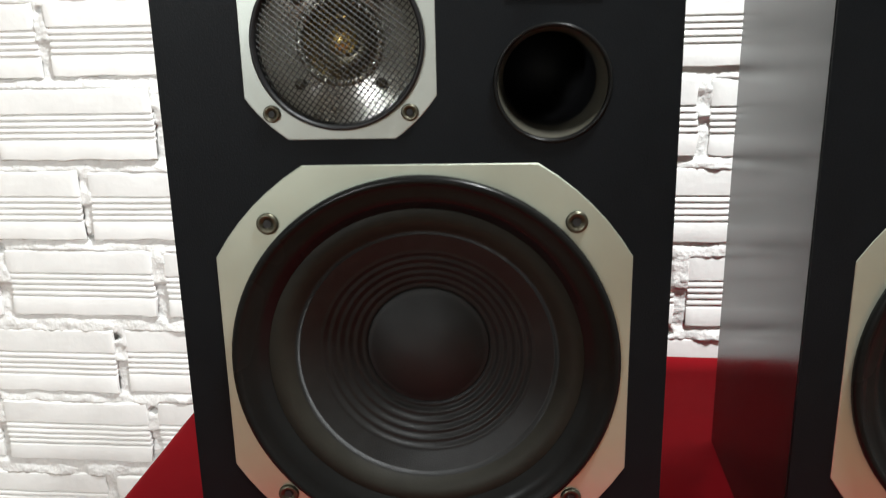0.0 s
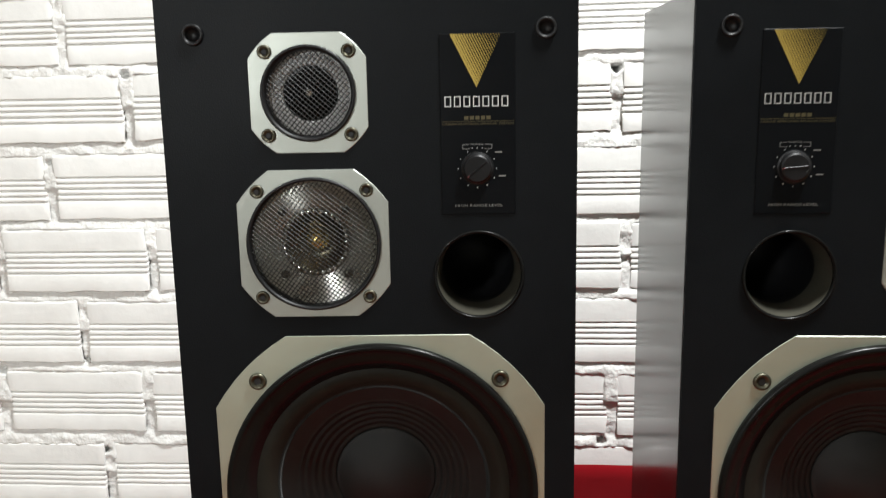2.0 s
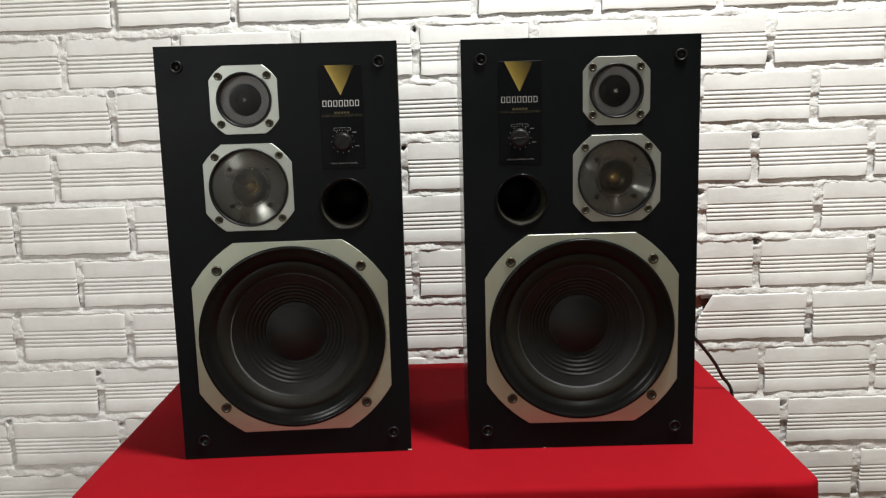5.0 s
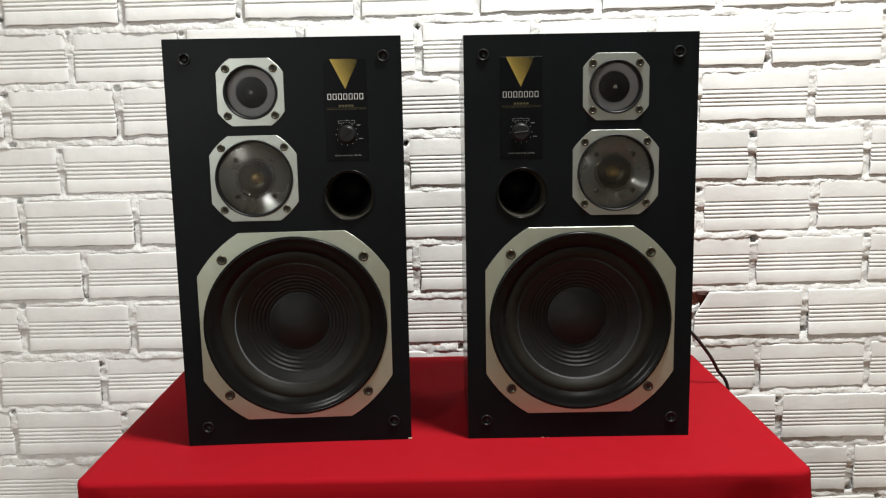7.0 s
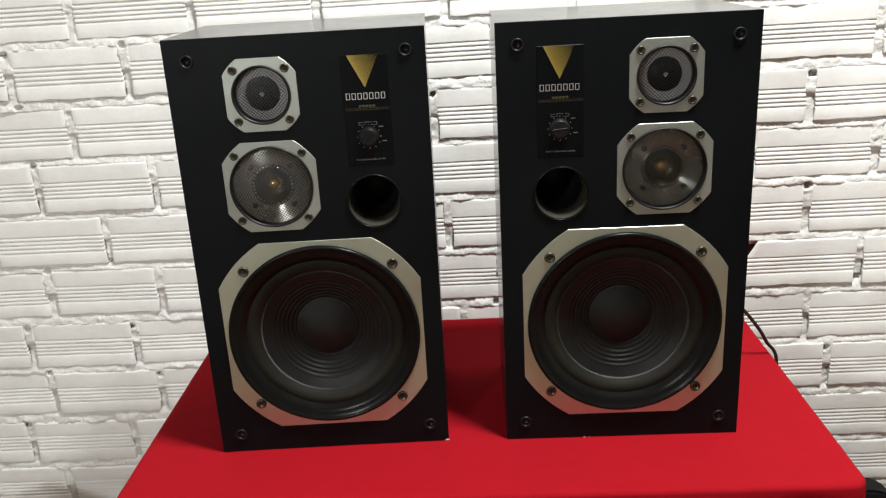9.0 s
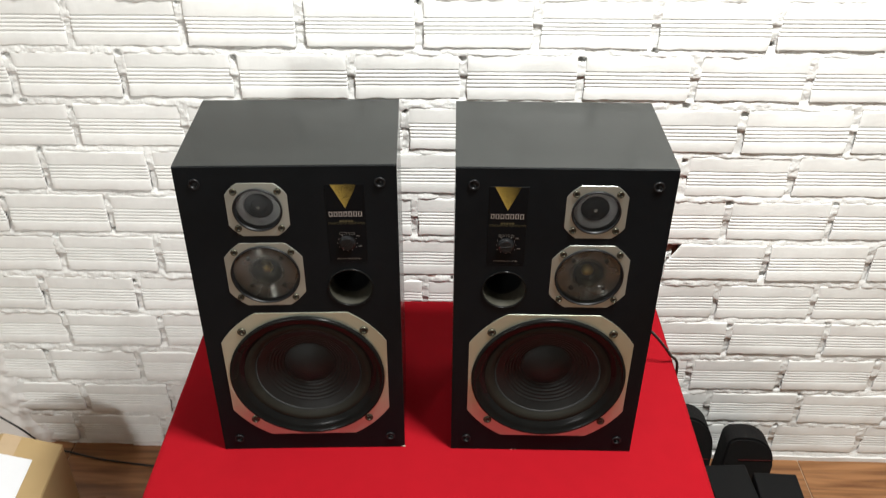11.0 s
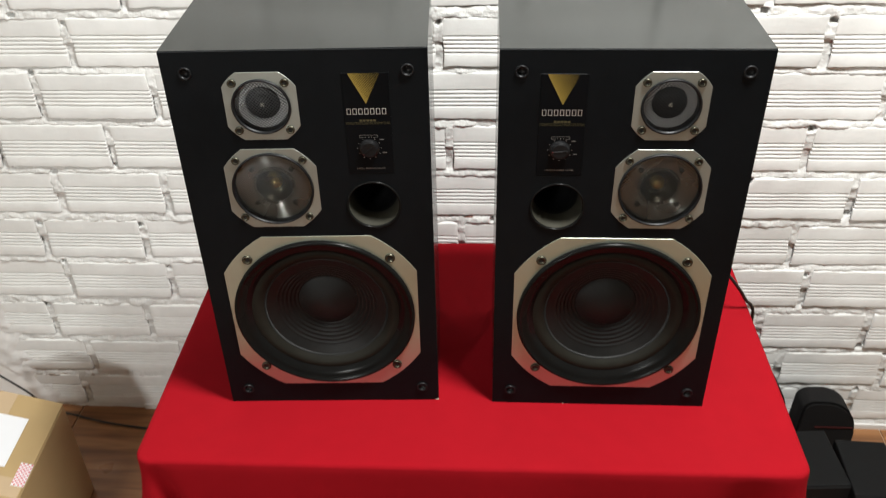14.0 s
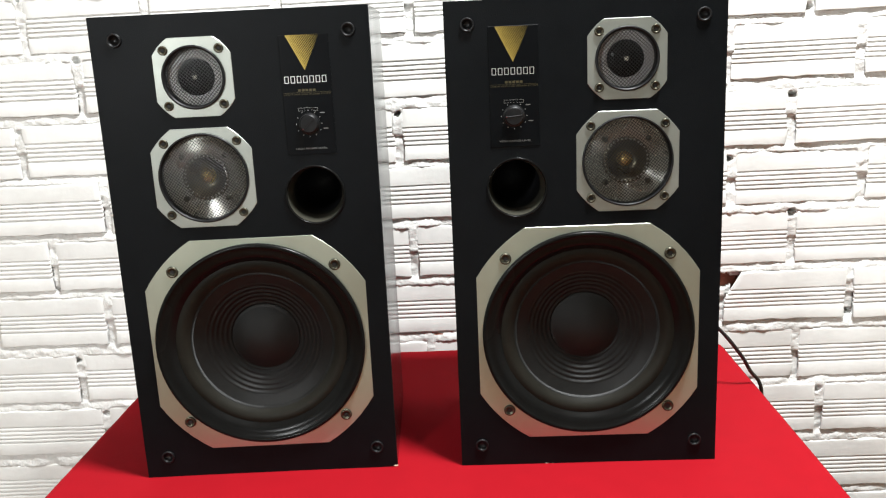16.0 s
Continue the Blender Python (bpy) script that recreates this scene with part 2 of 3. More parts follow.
def plate(outline, holes, y0, y1, bevel=0.0):
    """A flat plate in the xz plane from y0 (front) to y1, with holes through it."""
    bm = bmesh.new()
    loops = []
    edges = []
    for pts in (outline, *holes):
        vs = [bm.verts.new((x, y0, z)) for x, z in pts]
        loops.append(vs)
        edges += [bm.edges.new((vs[k], vs[(k + 1) % len(vs)])) for k in range(len(vs))]
    bmesh.ops.triangle_fill(bm, edges=edges, use_beauty=True)
    for f in bm.faces:
        f.normal_update()
        if f.normal.y > 0:
            f.normal_flip()
    for vs in loops:
        back = [bm.verts.new((v.co.x, y1, v.co.z)) for v in vs]
        n = len(vs)
        for k in range(n):
            bm.faces.new((vs[k], vs[(k + 1) % n], back[(k + 1) % n], back[k]))
    bmesh.ops.recalc_face_normals(bm, faces=bm.faces[:])
    return bm


def frame_plate(outline, hole, y0, y1, lip=0.0004):
    """A plate with one round hole and softened outer edge; outline and hole are fans round one centre."""
    cx = sum(p[0] for p in outline) / len(outline)
    cz = sum(p[1] for p in outline) / len(outline)
    shrink = []
    for x, z in outline:
        d = math.hypot(x - cx, z - cz)
        shrink.append((cx + (x - cx) * (d - lip) / d, cz + (z - cz) * (d - lip) / d))
    bm = plate(shrink, [hole], y0, y0 + 0.0001)
    n = len(outline)
    a = [bm.verts.new((x, y0, z)) for x, z in shrink]
    b = [bm.verts.new((x, y0 + lip, z)) for x, z in outline]
    c = [bm.verts.new((x, y1, z)) for x, z in outline]
    for r, s in ((a, b), (b, c)):
        for k in range(n):
            bm.faces.new((r[k], r[(k + 1) % n], s[(k + 1) % n], s[k]))
    m = len(hole)
    h0 = [bm.verts.new((x, y0, z)) for x, z in hole]
    h1 = [bm.verts.new((x, y1, z)) for x, z in hole]
    for k in range(m):
        bm.faces.new((h0[k], h1[k], h1[(k + 1) % m], h0[(k + 1) % m]))
    return bm


def quad_bm(pts):
    bm = bmesh.new()
    bm.faces.new([bm.verts.new(p) for p in pts])
    return bm


def tube(points, radius, name, mat, label, category, seg=10, parent=None):
    """A smooth cable through points, as one mesh."""
    pts = [Vector(p) for p in points]
    line = []
    for k in range(len(pts) - 1):
        p0, p1, p2, p3 = pts[max(k - 1, 0)], pts[k], pts[k + 1], pts[min(k + 2, len(pts) - 1)]
        for j in range(8):
            f = j / 8
            line.append(0.5 * (2 * p1 + (p2 - p0) * f + (2 * p0 - 5 * p1 + 4 * p2 - p3) * f * f + (3 * p1 - p0 - 3 * p2 + p3) * f ** 3))
    line.append(pts[-1])
    bm = bmesh.new()
    rings = []
    for k, p in enumerate(line):
        t = (line[min(k + 1, len(line) - 1)] - line[max(k - 1, 0)]).normalized()
        a = t.cross(Vector((0, 0, 1)) if abs(t.z) < 0.9 else Vector((1, 0, 0))).normalized()
        b = t.cross(a)
        rings.append([bm.verts.new(p + radius * (math.cos(2 * math.pi * j / seg) * a + math.sin(2 * math.pi * j / seg) * b)) for j in range(seg)])
    for r, s in zip(rings, rings[1:]):
        for j in range(seg):
            bm.faces.new((r[j], r[(j + 1) % seg], s[(j + 1) % seg], s[j]))
    bm.faces.new(rings[0][::-1])
    bm.faces.new(rings[-1])
    ob = part(name, bm, mat, parent, smooth=True)
    if category:
        tagged(ob, label, category)
    return ob


def lettering(name, text, size, mat, parent, x, y, z, width=0.0):
    """Raised printing in Blender's own font, facing -y, centred at x, z."""
    cu = bpy.data.curves.new(name, "FONT")
    cu.body, cu.size, cu.align_x, cu.align_y = text, size, "CENTER", "CENTER"
    cu.resolution_u = 2
    ob = new(name, cu)
    dg = bpy.context.evaluated_depsgraph_get()
    me = bpy.data.meshes.new_from_object(ob.evaluated_get(dg))
    bpy.data.objects.remove(ob)
    bpy.data.curves.remove(cu)
    xs = [v.co.x for v in me.vertices]
    k = width / (max(xs) - min(xs)) if width else 1.0
    me.transform(Matrix.Translation((x, y, z)) @ Matrix.Rotation(radians(90), 4, "X") @ Matrix.Diagonal((k, 1, 1, 1)))
    me.materials.clear()
    me.materials.append(mat)
    mesh = new(name, me)
    mesh.parent = parent
    return mesh


# ---------------------------------------------------------------- room
ROOM_X0, ROOM_X1, ROOM_Y0, CEIL = -2.3, 2.6, -4.6, 2.85
COURSE, FIRST = 0.1147, 0.070      # height of a course, middle of the lowest one
RISE = 0.0085                      # the courses climb a little along the wall
BRICK_H, BRICK_W = 0.0970, 0.22

wall = part("wall_north", box_bm(ROOM_X0 - 0.15, ROOM_X1 + 0.15, 0.056, 0.20, -0.05, CEIL), MORTAR_PAINT)
tagged(wall, "white-painted wall of ribbed hollow bricks with rough mortar", "wall", kind="structure")
for nm, dims in (("wall_west", (ROOM_X0 - 0.15, ROOM_X0, ROOM_Y0, 0.056)), ("wall_east", (ROOM_X1, ROOM_X1 + 0.15, ROOM_Y0, 0.056)), ("wall_south", (ROOM_X0 - 0.15, ROOM_X1 + 0.15, ROOM_Y0 - 0.15, ROOM_Y0))):
    tagged(part(nm, box_bm(*dims, -0.05, CEIL), ROOM_PAINT), "plain pale plastered wall closing the room", "wall", kind="structure")
tagged(part("ceiling", box_bm(ROOM_X0 - 0.15, ROOM_X1 + 0.15, ROOM_Y0 - 0.15, 0.18, CEIL, CEIL + 0.1), CEILING), "plain white ceiling", "ceiling", kind="structure")
floor = part("floor", box_bm(ROOM_X0 - 0.15, ROOM_X1 + 0.15, ROOM_Y0 - 0.15, 0.18, -0.06, -0.004), GROUT)
tagged(floor, "brown wood-look floor tiles with pale joints", "floor", kind="structure")

# ---------------------------------------------------------------- loudspeakers
W, H, D = 0.332, 0.594, 0.232
WOOFER = (0.1700, 0.1800)
MID = (0.1209, 0.3980)
TWEETER = (0.1219, 0.5193)
PORT = (0.2552, 0.3705)


def screw(parent, x, z, r, y):
    head = part("screw", lathe([(r, y + 0.0012), (r, y - 0.0010), (r * 0.90, y - 0.0022), (r * 0.66, y - 0.0022), (r * 0.54, y - 0.0006), (0, y - 0.0004)], 20, (x, z)), BRONZE, parent, smooth=True)
    # flat near-black disc: the shade inside the hex hole, painted instead of sunk
    part("hex_socket_shade", lathe([(r * 0.40, y - 0.0010), (0, y - 0.0010)], 6, (x, z)), SOCKET_SHADE, head)
    return head


def wire_dome(cx, cz, r, y_edge, rise, pitch, width, angle=45, thick=1.0):
    """Woven wire of crossing strips over a shallow dome that bulges forward."""
    bm = bmesh.new()
    for turn, lift in ((angle, 0.0), (angle + 90, 0.0004)):
        ca, sa = math.cos(radians(turn)), math.sin(radians(turn))
        k = -int(r / pitch)
        while k * pitch < r:
            off = k * pitch
            half = math.sqrt(max(r * r - off * off, 0))
            n = max(int(half / 0.004), 2)
            prev = None
            for j in range(n + 1):
                s = -half + 2 * half * j / n
                row = []
                for o, up in ((off - width / 2, 0.0), (off - width / 5, width * thick), (off + width / 5, width * thick), (off + width / 2, 0.0)):
                    x, z = s * ca - o * sa, s * sa + o * ca
                    q = min((x * x + z * z) / (r * r), 1)
                    row.append(bm.verts.new((cx + x, y_edge - rise * (1 - q) - lift - up, cz + z)))
                if prev:
                    for a in range(3):
                        bm.faces.new((prev[a], prev[a + 1], row[a + 1], row[a]))
                prev = row
            k += 1
    return bm


def loudspeaker(label, place, mirrored, knob_turn, chips):
    """A three-way bookshelf loudspeaker; local x across the front, y inwards, z up."""
    sp = thing("loudspeaker", label, "loudspeaker", place, "pair of loudspeakers")

    def fx(u):
        return 0.1710 - u if mirrored else u - 0.1690

    # veneered cabinet: five panels as one folded shell with thickness
    shell = bmesh.new()
    t = 0.016
    for dims in ((-W / 2, -W / 2 + t, 0.0, D, 0, H), (W / 2 - t, W / 2, 0.0, D, 0, H), (-W / 2 + t, W / 2 - t, 0.0, D, H - t, H), (-W / 2 + t, W / 2 - t, 0.0, D, 0, t), (-W / 2 + t, W / 2 - t, D - t, D, t, H - t)):
        add_bm(shell, box_bm(*dims))
    bmesh.ops.remove_doubles(shell, verts=shell.verts[:], dist=0.0001)
    part("cabinet", shell, VINYL, sp, "black vinyl-veneered cabinet with faintly glossy sides")
    wx, wz = fx(WOOFER[0]), WOOFER[1]
    mx, mz = fx(MID[0]), MID[1]
    tx, tz = fx(TWEETER[0]), TWEETER[1]
    px, pz = fx(PORT[0]), PORT[1]
    corners = [(fx(u), v) for u in (0.0330, 0.3093) for v in (0.030, 0.5660)]
    e = 0.0004
    holes = [circle(wx, wz, 0.128), circle(mx, mz, 0.0535, 48), circle(tx, tz, 0.0365, 40), circle(px, pz, 0.0345, 48)] + [circle(x, z, 0.0055, 20) for x, z in corners]
    part("baffle", plate([(-W / 2 + e, e), (W / 2 - e, e), (W / 2 - e, H - e), (-W / 2 + e, H - e)], holes, -0.0035, 0.016), BAFFLE, sp, "matt black front baffle")
    for x, z in corners:
        s = part("grille_socket", lathe([(0.0085, -0.0036), (0.0085, -0.0056), (0.0076, -0.0064), (0.0062, -0.0058), (0.0052, -0.0038), (0.0046, -0.0015), (0, -0.0010)], 28, (x, z)), SATIN_BLACK, sp, smooth=True)
    for x, size in chips:
        nick = bmesh.new()
        bmesh.ops.create_icosphere(nick, subdivisions=2, radius=size, matrix=Matrix.Translation((x, -0.0030, 0.0012)) @ Matrix.Diagonal((1.6, 0.5, 0.6, 1)))
        part("worn_chip", nick, WORN_EDGE, sp, "bare chipboard where the edge is chipped")
    F = -0.0035
    # woofer
    wf = part("woofer_frame", frame_plate(octagon(wx, wz, 0.2785, 0.2805, 0.0625, 0.0055), circle(wx, wz, 0.1335, 96), F - 0.0007, F), ALU, sp, "champagne-silver octagonal woofer frame")
    for u in (-0.1020, 0.1020):
        for v in (-0.1015, 0.1015):
            screw(wf, wx + u, wz + v, 0.0074, F - 0.0012)
    wo = part("woofer", lathe([(0.1336, F), (0.1336, F - 0.0050), (0.1320, F - 0.0068), (0.1295, F - 0.0070), (0.1282, F - 0.0060), (0.1268, F - 0.0046), (0.1215, F - 0.0037), (0.1178, F - 0.0022), (0.1150, F - 0.0001), (0.1124, F + 0.0025), (0.1100, F + 0.0046)], 96, (wx, wz)), GLOSS_BLACK, sp, "black woofer with a ribbed paper cone", True)
    roll = [(0.1098 - 0.0165 * k / 12, F + 0.0046 + 0.0062 * k / 12 - 0.0030 * math.sin(math.pi * k / 12)) for k in range(13)]
    part("surround", lathe(roll, 96, (wx, wz)), RUBBER, wo, "grey-black rubber roll surround", True)
    cone = [(0.0936, 0.0074), (0.0905, 0.0092)]
    r = 0.0905
    while r > 0.0438:
        d = 0.0092 + (0.0905 - r) * 0.485
        rib = 0.00065 * math.sin(2 * math.pi * (0.0765 - r) / 0.0058) if 0.0455 < r < 0.0765 else 0.0
        cone.append((r, d - rib))
        r -= 0.00095
    cone += [(0.0415, 0.0325), (0.0, 0.0325)]
    part("cone", lathe(cone, 96, (wx, wz)), CONE, wo, "black paper cone with concentric ribs", True)
    dome_r = (0.0430 ** 2 + 0.0125 ** 2) / 0.025
    lean = math.asin(0.0430 / dome_r)
    cap = [(0.0446, 0.0322), (0.0442, 0.0306), (0.0434, 0.0302)] + [(dome_r * math.sin(lean * (1 - k / 12)), 0.0302 - 0.0125 + dome_r * (1 - math.cos(lean * (1 - k / 12)))) for k in range(13)]
    part("dust_cap", lathe(cap, 72, (wx, wz)), CAP, wo, "round dark grey dust cap", True)
    # midrange
    mf = part("midrange_frame", frame_plate(octagon(mx, mz, 0.1235, 0.1218, 0.0270, 0.0018), circle(mx, mz, 0.0548, 72), F - 0.0007, F), ALU_PALE, sp, "champagne-silver octagonal midrange frame")
    for u in (-0.0444, 0.0444):
        for v in (-0.0440, 0.0440):
            screw(mf, mx + u, mz + v, 0.0056, F - 0.0011)
    md = part("midrange", lathe([(0.0550, F), (0.0550, F - 0.0030), (0.0538, F - 0.0042), (0.0524, F - 0.0036), (0.0515, F + 0.001), (0.0512, 0.003)], 72, (mx, mz)), SATIN_BLACK, sp, "midrange unit behind a woven steel mesh", True)
    part("cone", lathe([(0.0512, 0.0030), (0.049, 0.0031), (0.044, 0.0035), (0.036, 0.0046), (0.030, 0.0058), (0.0285, 0.0066)], 72, (mx, mz)), SILVER, md, "silvery cone", True)
    part("inner_ring", lathe([(0.0285, 0.0066), (0.0272, 0.0058), (0.0248, 0.0058), (0.0235, 0.0080), (0.0180, 0.0160), (0.0150, 0.0185), (0.0110, 0.0195), (0.0, 0.0195)], 60, (mx, mz)), SMOKED, md, "smoky bronze inner ring", True)
    # raised silver beads round the inner ring, not openings
    for k in range(32):
        a = 2 * math.pi * k / 32
        part("ring_bead", lathe([(0.0017, 0.0062), (0.0014, 0.0046), (0.0, 0.0042)], 8, (mx + 0.0260 * math.cos(a), mz + 0.0260 * math.sin(a))), SILVER, md)
    part("dome", lathe([(0.0102 * math.cos(a), 0.0185 - 0.0105 * math.sin(a)) for a in [radians(15 * k) for k in range(7)]], 32, (mx, mz)), BRASS, md, "small brass-coloured dome", True)
    for sx in (-1, 1):
        for sz in (-1, 1):
            part("rivet", lathe([(0.0036, 0.0050), (0.0036, 0.0022), (0.0028, 0.0012), (0, 0.0010)], 12, (mx + sx * 0.0262, mz + sz * 0.0262)), BRONZE, md, smooth=True)
    part("wire_mesh", wire_dome(mx, mz, 0.0513, F + 0.0005, 0.0065, 0.0030, 0.00074, 52), WIRE, md, "woven steel mesh", True)
    # tweeter
    tf = part("tweeter_frame", frame_plate(octagon(tx, tz, 0.0938, 0.0938, 0.0198, 0.0016), circle(tx, tz, 0.0376, 64), F - 0.0007, F), ALU_PALE, sp, "champagne-silver octagonal tweeter frame")
    for u in (-0.0331, 0.0331):
        for v in (-0.0326, 0.0326):
            screw(tf, tx + u, tz + v, 0.0057, F - 0.0011)
    tw = part("tweeter", lathe([(0.0378, F), (0.0378, F - 0.0030), (0.0368, F - 0.0040), (0.0352, F - 0.0036), (0.0337, F + 0.0015), (0.0334, 0.0054)], 64, (tx, tz)), SATIN_BLACK, sp, "tweeter behind a woven mesh", True)
    part("felt_ring", lathe([(0.0334, 0.0050), (0.0260, 0.0056), (0.0226, 0.0068), (0.0220, 0.010)], 56, (tx, tz)), GREY_FOAM, tw, "pale ring round the dome", True)
    part("centre_pip", lathe([(0.0032, 0.0030), (0.0028, 0.0010), (0.0018, 0.0003), (0.0, 0.0001)], 16, (tx, tz)), PIP, tw, "tiny pale metal pip", True)
    part("dome", lathe([(0.0222, 0.0085), (0.0165, 0.0085), (0.0150, 0.0070)] + [(0.0125 * math.cos(a), 0.0075 - 0.0060 * math.sin(a)) for a in [radians(15 * k) for k in range(7)]], 40, (tx, tz)), GLOSS_BLACK, tw, "dark dome", True)
    part("wire_mesh", wire_dome(tx, tz, 0.0333, F + 0.0008, 0.0040, 0.0031, 0.00074, 48, 1.6), DARK_WIRE, tw, "woven dark steel mesh", True)
    # bass port
    po = part("bass_port", lathe([(0.0372, F), (0.0372, F - 0.0014), (0.0364, F - 0.0024), (0.0352, F - 0.0022), (0.0346, F - 0.0010), (0.0343, F + 0.0006)], 72, (px, pz)), GLOSS_BLACK, sp, "round black bass port", True)
    part("port_tube", lathe([(0.0343, F + 0.0006), (0.0332, 0.003), (0.0322, 0.009), (0.0312, 0.018), (0.0306, 0.027)], 64, (px, pz)), PORT_TUBE, po, "dull olive lip inside the port", True)
    part("port_pipe", lathe([(0.0306, 0.027), (0.0304, 0.115), (0.0, 0.115)], 64, (px, pz)), SATIN_BLACK, po, smooth=True)
    # name panel; the printing reads the same way on both boxes
    nx = fx(0.2558)
    ny = F - 0.0008
    pn = part("name_panel", box_bm(nx - 0.0297, nx + 0.0297, ny, F, 0.4210, 0.5630, 0.0003, 1), PANEL, sp, "glossy black panel with gold and white print")
    q = ny - 0.0002
    tri = (nx - 0.0214, nx + 0.0186, 0.5626, nx - 0.0008, 0.5215)
    n = 19
    for k in range(n):
        f0 = k / n
        f1 = f0 + (0.86 - 0.80 * (k / n) ** 0.65) / n
        lx, rx, tzz, bx, bz = tri
        x0, x1 = lx + (rx - lx) * f0, lx + (rx - lx) * min(f1, 1)
        # each stripe runs parallel to the left side until it meets the right side
        e0, e1 = (bx + (rx - bx) * f0, bz + (tzz - bz) * f0), (bx + (rx - bx) * min(f1, 1), bz + (tzz - bz) * min(f1, 1))
        part("gold_stripe", quad_bm([(x0, q, tzz), (e0[0], q, e0[1]), (e1[0], q, e1[1]), (x1, q, tzz)]), GOLD, pn)
    for k in range(7):
        x = nx - 0.0262 + 0.0075 * k
        part("emblem_bar", plate([(x, 0.5066), (x + 0.0052, 0.5066), (x + 0.0052, 0.5148), (x, 0.5148)], [[(x + 0.0008, 0.5073), (x + 0.0044, 0.5073), (x + 0.0044, 0.5141), (x + 0.0008, 0.5141)]], q, q + 0.0002), PRINT_WHITE, pn)
    for k in range(5):
        x = nx - 0.0108 + 0.0044 * k
        part("emblem_bar", box_bm(x, x + 0.0033, q, q + 0.0002, 0.4965, 0.4993), GOLD_DIM, pn)
    part("rule", box_bm(nx - 0.0285, nx + 0.0285, q, q + 0.0002, 0.4950, 0.4953), GOLD_DIM, pn)
    lettering("lettering", "LINEAR RESPONSE SPEAKER SYSTEM", 0.0022, GOLD_DIM, pn, nx, q, 0.4931, 0.056)
    lettering("lettering", "HIGH RANGE LEVEL", 0.0030, PRINT_GREY, pn, nx, q, 0.4279, 0.038)
    kx, kz = nx - 0.0008, 0.4578
    lettering("lettering", "NORMAL", 0.0020, PRINT_GREY, pn, kx, q, kz + 0.0192, 0.0105)
    for a, b, c, d in ((-0.0118, -0.0064, 0.0189, 0.0193), (0.0064, 0.0118, 0.0189, 0.0193), (-0.0118, -0.0114, 0.0155, 0.0193), (0.0114, 0.0118, 0.0155, 0.0193), (-0.0118, -0.0060, 0.0155, 0.0159), (0.0060, 0.0118, 0.0155, 0.0159)):
        part("scale_line", box_bm(kx + a, kx + b, q, q + 0.0002, kz + c, kz + d), PRINT_GREY, pn)
    for k in range(1, 12):
        a = radians(30 * k)
        x, z = kx + 0.0154 * math.sin(a), kz + 0.0154 * math.cos(a)
        part("scale_tick", box_bm(x - 0.0003, x + 0.0003, q, q + 0.0002, z - 0.0005, z + 0.0005), PRINT_WHITE, pn)
    for k in (-1, 0, 1):
        part("scale_tick", box_bm(kx + 0.0040 * k - 0.0003, kx + 0.0040 * k + 0.0003, q, q + 0.0002, kz + 0.0158, kz + 0.0166), PRINT_WHITE, pn)
    for dx, dz in ((0.0168, 0.0128), (0.0198, -0.0062)):
        part("scale_bar", box_bm(kx + dx - 0.0028, kx + dx + 0.0028, q, q + 0.0002, kz + dz - 0.0005, kz + dz + 0.0005), PRINT_GREY, pn)
    kn = part("knob", lathe([(0.0132, F), (0.0132, ny - 0.0010), (0.0120, ny - 0.0016), (0.0112, ny - 0.0046), (0.0098, ny - 0.0056), (0.0, ny - 0.0056)], 48, (kx, kz)), SATIN_BLACK, sp, "round black level knob", True)
    kn.data.set_sharp_from_angle(angle=radians(30))
    ridge = box_bm(-0.0094, 0.0094, ny - 0.0062, ny - 0.0052, -0.0007, 0.0007, 0.0003, 1)
    bmesh.ops.transform(ridge, matrix=Matrix.Translation((kx, 0, kz)) @ Matrix.Rotation(radians(-knob_turn), 4, "Y"), verts=ridge.verts[:])
    part("ridge", ridge, SATIN_BLACK, kn)
    mark = box_bm(-0.0104, -0.0086, ny - 0.0064, ny - 0.0054, -0.0005, 0.0005)
    bmesh.ops.transform(mark, matrix=Matrix.Translation((kx, 0, kz)) @ Matrix.Rotation(radians(-knob_turn), 4, "Y"), verts=mark.verts[:])
    part("pointer", mark, DARK_RED, kn, "tiny dark red pointer")
    return sp


TABLE_Z = 0.600
TABLE_LEAN = 0.10                  # the table stands a touch low at one end
loudspeaker("black three-way loudspeaker with silver driver frames, tweeter beside the outer edge", pose(-0.1065, -0.5500, TABLE_Z, 0, -0.2, 2.9), False, 40, [(0.1635, 0.0022)])
loudspeaker("black three-way loudspeaker, mirror of its twin, on the red cloth", pose(0.3110, -0.5415, TABLE_Z - 0.0008, 0, 0, 0.6), True, 5, [(-0.054, 0.0016), (-0.046, 0.0012)])

# ---------------------------------------------------------------- table and cloth
TX0, TX1, TY0, TY1 = -0.392, 0.611, -0.683, -0.097
table = thing("table", "low wooden table hidden under a red cloth", "table", pose((TX0 + TX1) / 2, (TY0 + TY1) / 2, 0, 0, 0, 0.7))
hw, hd = (TX1 - TX0) / 2, (TY1 - TY0) / 2
part("tabletop", box_bm(-hw + 0.006, hw - 0.006, -hd + 0.006, hd - 0.006, TABLE_Z - 0.036, TABLE_Z - 0.009, 0.003), TABLE_WOOD, table)
for sx in (-1, 1):
    for sy in (-1, 1):
        part("leg", box_bm(sx * (hw - 0.12) - 0.02, sx * (hw - 0.12) + 0.02, sy * (hd - 0.12) - 0.02, sy * (hd - 0.12) + 0.02, 0, TABLE_Z - 0.03, 0.003), TABLE_WOOD, table)


